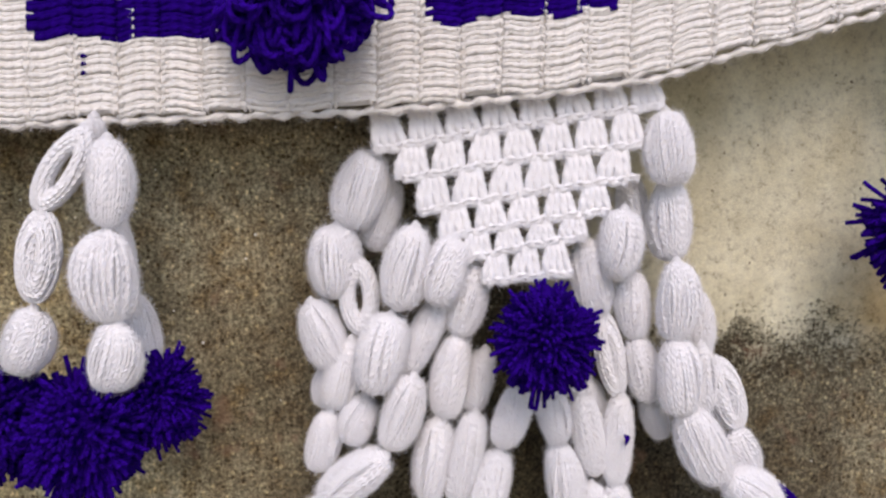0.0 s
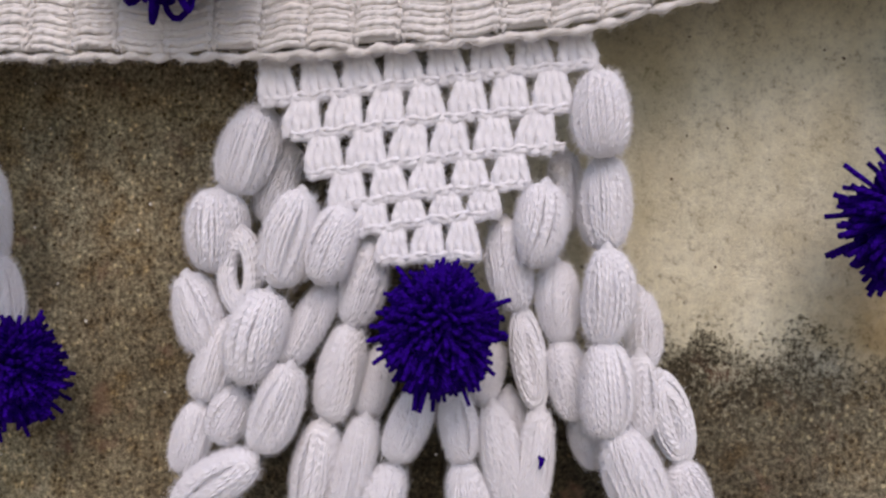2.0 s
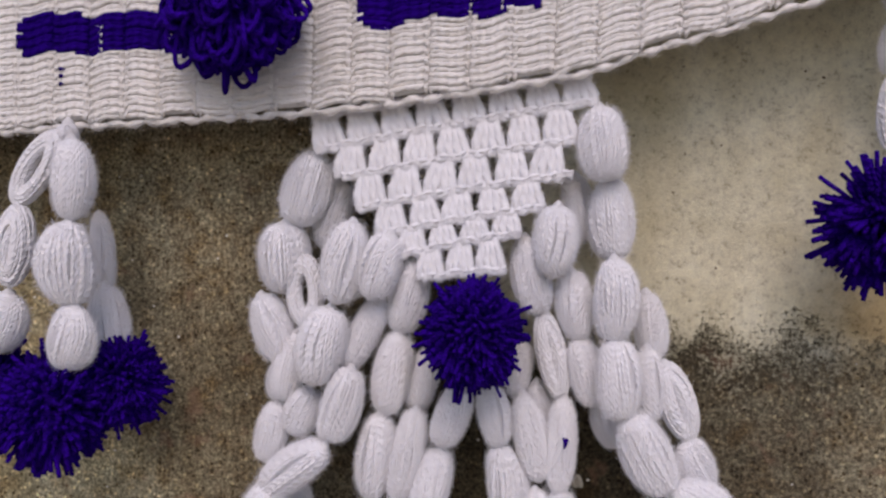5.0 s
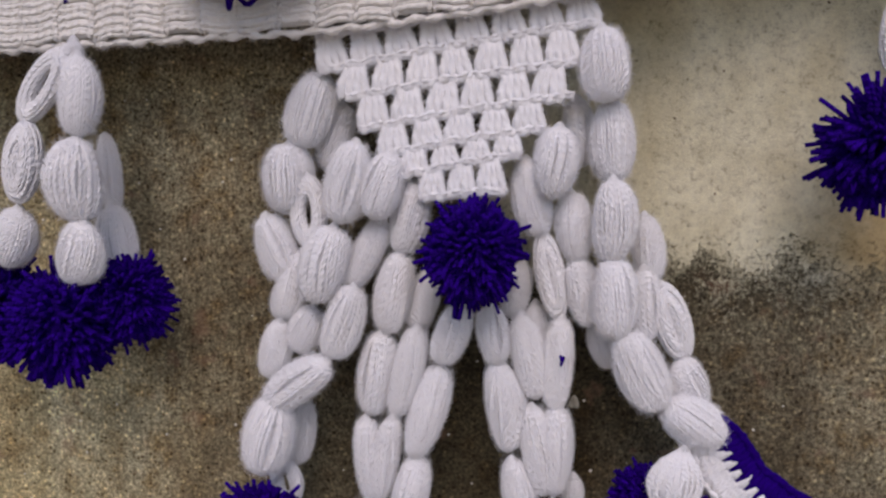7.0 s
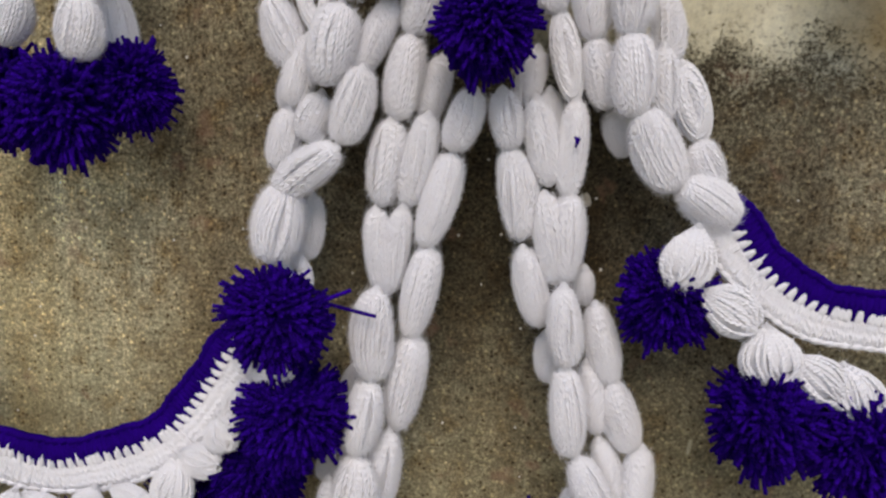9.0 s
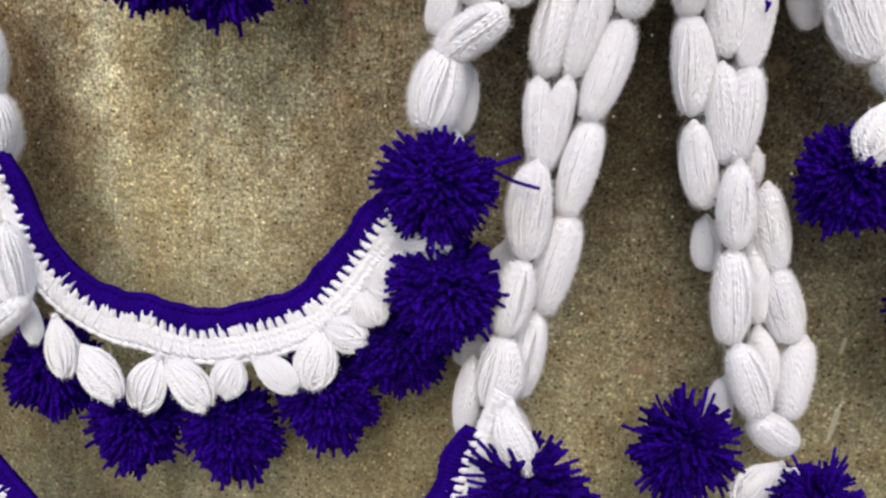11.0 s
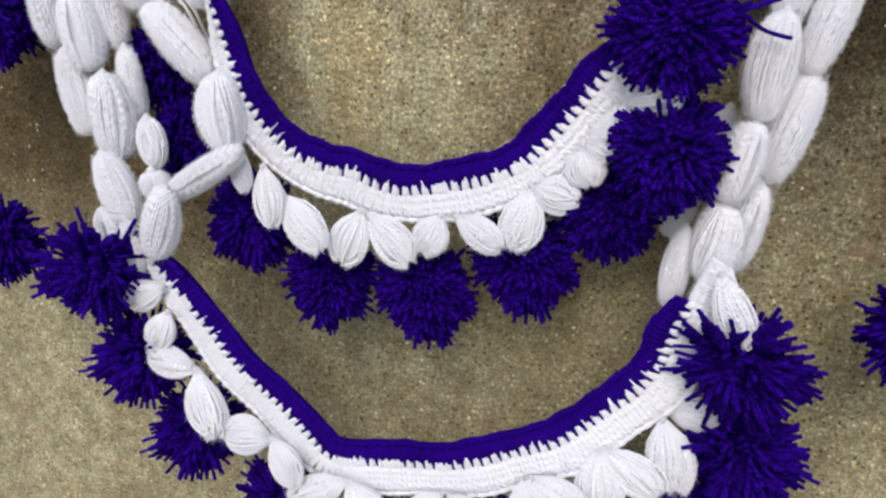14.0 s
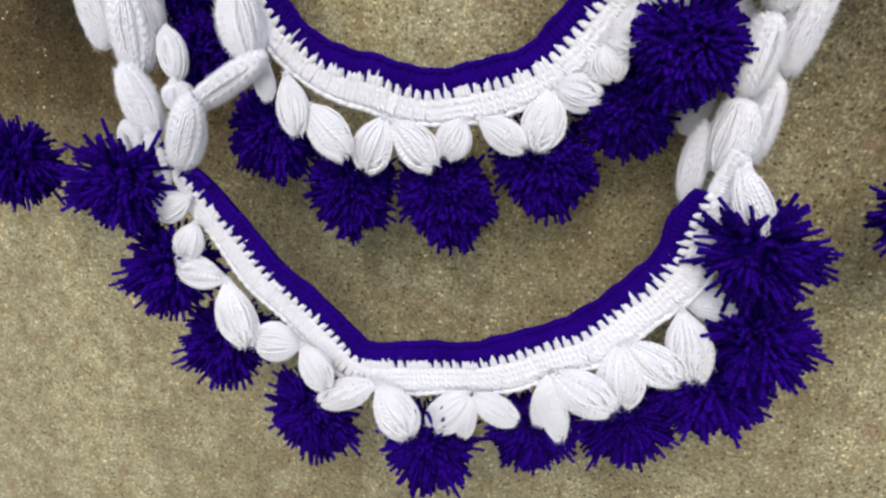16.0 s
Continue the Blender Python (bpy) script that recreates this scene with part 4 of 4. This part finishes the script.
CLUSTERS = [cluster_mesh(i) for i in range(5)]
bar_y = 0.412
for i, (x0, z0, x1, z1) in enumerate(BARS):
    s = Shape()
    n = int(abs(x1 - x0) / 0.0016)
    pts = [(x0 + (x1 - x0) * k / n, bar_y - 0.0010 + 0.0004 * math.sin(k * 1.3), z0 + (z1 - z0) * k / n + 0.0005 * math.sin(k * 0.9 + i) + 0.0009 * math.sin(math.pi * k / n)) for k in range(n + 1)]
    s.tube(pts, [0.0018 + 0.0004 * math.sin(k * 1.9) for k in range(n + 1)], 7)
    s.tube([(p[0], p[1] - 0.0012, p[2] + 0.0012) for p in pts], [0.0010 + 0.0003 * math.sin(k * 2.3 + 1) for k in range(n + 1)], 6)
    s.fuzz(1500, 0.002, 0.00005, i)
    part("chain_bar", s.mesh("chain_bar", WHITE), panel)
for i, (count, first, last) in enumerate(SPANS):
    for k in range(count):
        x = first + (last - first) * k / (count - 1) + rng.uniform(-0.0004, 0.0004)
        (a0, b0, a1, b1), (c0, d0, c1, d1) = BARS[i], BARS[i + 1]
        zt = b0 + (b1 - b0) * (x - a0) / (a1 - a0)
        zb = d0 + (d1 - d0) * (x - c0) / (c1 - c0)
        lean = -0.0015 if i == 0 else rng.uniform(-0.0008, 0.0008)
        part("treble_stitch", rng.choice(CLUSTERS), panel, along((x + lean, bar_y - 0.0006, zt), (x - lean, bar_y - 0.0006, zb), 0.87 * (last - first) / (count - 1), 0.0098))


# ---- band ----
EDGE = ((-0.40, 1.468), (-0.25, 1.4835), (-0.1380, 1.4930), (-0.1030, 1.4955), (-0.0570, 1.4985), (-0.0040, 1.5015), (0.0300, 1.5050), (0.0760, 1.5115), (0.1210, 1.5190), (0.1420, 1.5270), (0.1740, 1.5360), (0.1880, 1.5410), (0.30, 1.574), (0.42, 1.602))


def low(x):
    for (a, b), (c, d) in zip(EDGE, EDGE[1:]):
        if x <= c:
            return b + (d - b) * (x - a) / (c - a)
    return EDGE[-1][1]


band_y = 0.404
band = thing("crochet_band", (0.0, band_y, 1.56), "wide cream-white crocheted band with purple patches along the top", "crochet band")
STEP, RISE = 0.0170, 0.00185
# purple patches: from x to x, height of the lower edge at the left end, its slope, depth
PATCHES = ((-0.1325, -0.0300, 1.5282, 0.02, 0.0170), (0.0230, 0.0985, 1.5385, 0.10, 0.0190))


def in_patch(x, h):
    z = low(x) + h
    return any(a < x < b and 0 < z - lo - slope * (x - a) - 0.0008 * math.sin(150 * x) < deep for a, b, lo, slope, deep in PATCHES)


cream, first_patch, second_patch = Shape(), Shape(), Shape()
columns = int(0.80 / STEP)
for c in range(columns):
    x = -0.3790 + c * STEP
    tilt = 0.0008 if c % 2 else -0.0006
    for k in range(int((1.715 - low(x)) / RISE)):
        h = 0.0040 + k * RISE
        if k == 0 and c % 3 == 1:
            continue
        j, jag = rng.uniform(-0.0004, 0.0004), rng.uniform(-0.0014, 0.0014)
        proud = 0.0005 if k % 2 else 0.0
        pts = []
        for q in range(7):
            f = q / 6
            px = x + (f - 0.5) * STEP * 1.02
            bow = 0.0008 * math.sin(math.pi * f) ** 0.7 + 0.0005 * math.sin(5 * f + c)
            pts.append((px, band_y - 0.0022 - bow - proud + rng.uniform(-0.0002, 0.0002), low(px) + h + j + rng.uniform(-0.00025, 0.00025) + tilt * (2 * f - 1) + 0.0005 * math.sin(2 * math.pi * f + c)))
        # split each rib where the colour changes
        runs, last = [], None
        for p in pts:
            colour = in_patch(p[0] + jag, h)
            if colour == last:
                runs[-1][1].append(p)
            else:
                if runs:
                    runs[-1][1].append(p)
                runs.append((colour, [p]))
            last = colour
        for colour, bits in runs:
            if len(bits) > 1:
                target = (first_patch if x < -0.005 else second_patch) if colour else cream
                thick = 0.00150 if colour else 0.00128
                target.tube([(a, b - (0.0004 if colour else 0), z) for a, b, z in bits], [thick * rng.uniform(0.9, 1.1) for _ in bits], 6)
# raised posts beside each seam, and single stitches that stray into the other colour
for c in range(columns):
    x = -0.3790 + (c - 0.5) * STEP
    for k in range(int((1.715 - low(x)) / 0.0037)):
        z = low(x) + 0.0048 + k * 0.0037 + rng.uniform(-0.0004, 0.0004)
        if not in_patch(x, z - low(x)):
            for side in (-1, 1):
                a = x + side * 0.0013 + rng.uniform(-0.0003, 0.0003)
                cream.tube([(a - 0.0004 * side, band_y - 0.0022, z - 0.0015), (a, band_y - 0.0040, z), (a + 0.0007 * side, band_y - 0.0024, z + 0.0014)], [0.0007, 0.0010, 0.0007], 5)
for x, z0 in ((-0.0915, 1.5300), (-0.0590, 1.5300), (0.0710, 1.5440), (0.0840, 1.5460)):
    for k in range(4):
        z = z0 + 0.0032 * k
        cream.tube([(x, band_y - 0.0042, z - 0.0007), (x + 0.0003, band_y - 0.0058, z), (x, band_y - 0.0042, z + 0.0007)], 0.0005, 5)
for z in (1.5150, 1.5185, 1.5215):
    first_patch.tube([(-0.1122, band_y - 0.0030, z), (-0.1112, band_y - 0.0048, z + 0.0003), (-0.1102, band_y - 0.0030, z + 0.0004)], 0.0008, 5)
# backing between the stitches
n = 120
sheet = Shape()
sheet.v = [(-0.39 + 0.80 * i / n, band_y - 0.0031 + d, low(-0.39 + 0.80 * i / n) + 0.0040 if b == 0 else 1.716) for d in (0.0, 0.003) for b in (0, 1) for i in range(n + 1)]
sheet.uv = [(v[0] * 400, v[2] * 400) for v in sheet.v]
w = n + 1
for i in range(n):
    sheet.f += [(i, i + 1, w + i + 1, w + i), (2 * w + i, 3 * w + i, 3 * w + i + 1, 2 * w + i + 1), (i, 2 * w + i, 2 * w + i + 1, i + 1), (w + i, w + i + 1, 3 * w + i + 1, 3 * w + i)]
part("backing", sheet.mesh("backing", CREAM), band)
cream.fuzz(110000, 0.0026, 0.00006)
tagged(part("stitches", cream.mesh("stitches", CREAM), band), kind="stuff")
tagged(part("purple_patch", first_patch.mesh("purple_patch", PURPLE_EDGE), band, None, "purple crocheted patch worked into the band"), kind="stuff")
tagged(part("purple_patch", second_patch.mesh("purple_patch", PURPLE_EDGE), band, None, "purple crocheted patch worked into the band"), kind="stuff")
# border along the lower edge: a round chain with short gaps above it
hem = Shape()
n = 420
hem.tube([(-0.39 + 0.80 * i / n, band_y - 0.0012 + 0.0005 * math.sin(i * 1.2), low(-0.39 + 0.80 * i / n) + 0.0012 + 0.0006 * math.sin(i * 0.8)) for i in range(n + 1)], [0.0015 + 0.0005 * math.sin(i * 1.35) for i in range(n + 1)], 7)
hem.fuzz(14000, 0.003, 0.00006)
part("hem", hem.mesh("hem", CREAM), band)

pom(-0.0245, 1.5535, 0.381, 0.0322, [pom_mesh(12, 640, "loops")], "dark purple pompom of uncut yarn loops on the band", "", 0, 0.62, "looped_pompom")

# ---- loose threads and small marks ----
s = Shape()
s.tube(spline([(0.0110, 0.384, 1.2935), (0.020, 0.396, 1.2878), (0.0265, 0.3985, 1.2858), (0.0323, 0.3975, 1.2850)], 10), 0.0009, 6)
s.tube(spline([(0.0080, 0.383, 1.2920), (0.0160, 0.384, 1.2958), (0.0241, 0.385, 1.2993)], 8), 0.0010, 6)
tagged(new("loose_thread", s.mesh("loose_thread", PURPLE)), "two loose purple yarn ends beside a pompom", "thread")
s = Shape()
s.tube(spline([(-0.2300, 0.3580, 1.1565), (-0.2235, 0.3555, 1.1568), (-0.2195, 0.3550, 1.1535), (-0.2170, 0.3555, 1.1520)], 9), [0.0016, 0.0017, 0.0016, 0.0015, 0.0015, 0.0014, 0.0014, 0.0016, 0.0012], 6)
tagged(new("loose_thread", s.mesh("loose_thread", PURPLE)), "short hooked purple yarn end on the lower swag", "thread")
s = Shape()
s.tube([(0.1140, 0.4112, 1.3672), (0.1152, 0.4106, 1.3650), (0.1146, 0.4110, 1.3625)], [0.0005, 0.0010, 0.0004], 6)
s.tube([(0.1152, 0.4110, 1.3668), (0.1160, 0.4108, 1.3655)], 0.0007, 5)
tagged(new("thread_scrap", s.mesh("thread_scrap", PURPLE)), "tiny scrap of purple yarn caught on a white bead", "thread")
bm = bmesh.new()
bmesh.ops.create_icosphere(bm, subdivisions=3, radius=1)
for v in bm.verts:
    v.co *= 1 + 0.18 * math.sin(3 * v.co.x + 2 * v.co.z) + 0.08 * math.sin(7 * v.co.y + 5 * v.co.x)
me = bpy.data.meshes.new("pebble")
bm.to_mesh(me)
bm.free()
me.materials.append(STONE)
pebble = new("pebble", me)
pebble.matrix_world = Matrix.Translation((0.1229, WALL, 1.336)) @ Matrix.Diagonal((0.0024, 0.002, 0.0032, 1))
tagged(pebble, "small pale pebble set in the cement wall", "pebble")
s = Shape()
for row in (
    ((-0.2378, 0.4120, 1.2865), (-0.2427, 0.3980, 1.2871), (-0.2493, 0.3980, 1.2766), (-0.2482, 0.4100, 1.2722)),
    ((-0.2369, 0.4120, 1.2852), (-0.2389, 0.3970, 1.2858), (-0.2447, 0.3970, 1.2788), (-0.2442, 0.4100, 1.2732)),
    ((-0.2703, 0.4100, 1.2700), (-0.2491, 0.3960, 1.2806), (-0.2340, 0.3940, 1.2745), (-0.2319, 0.4080, 1.2522)),
    ((-0.2690, 0.4100, 1.2690), (-0.2465, 0.3940, 1.2787), (-0.2346, 0.3920, 1.2724), (-0.2340, 0.4060, 1.2511)),
):
    s.tube(spline(list(row), 16), 0.0008, 6)
s.fuzz(250, 0.002, 0.00005)
tagged(new("loose_loops", s.mesh("loose_loops", WHITE)), "slack white yarn loops pulled out beside a bead", "thread")
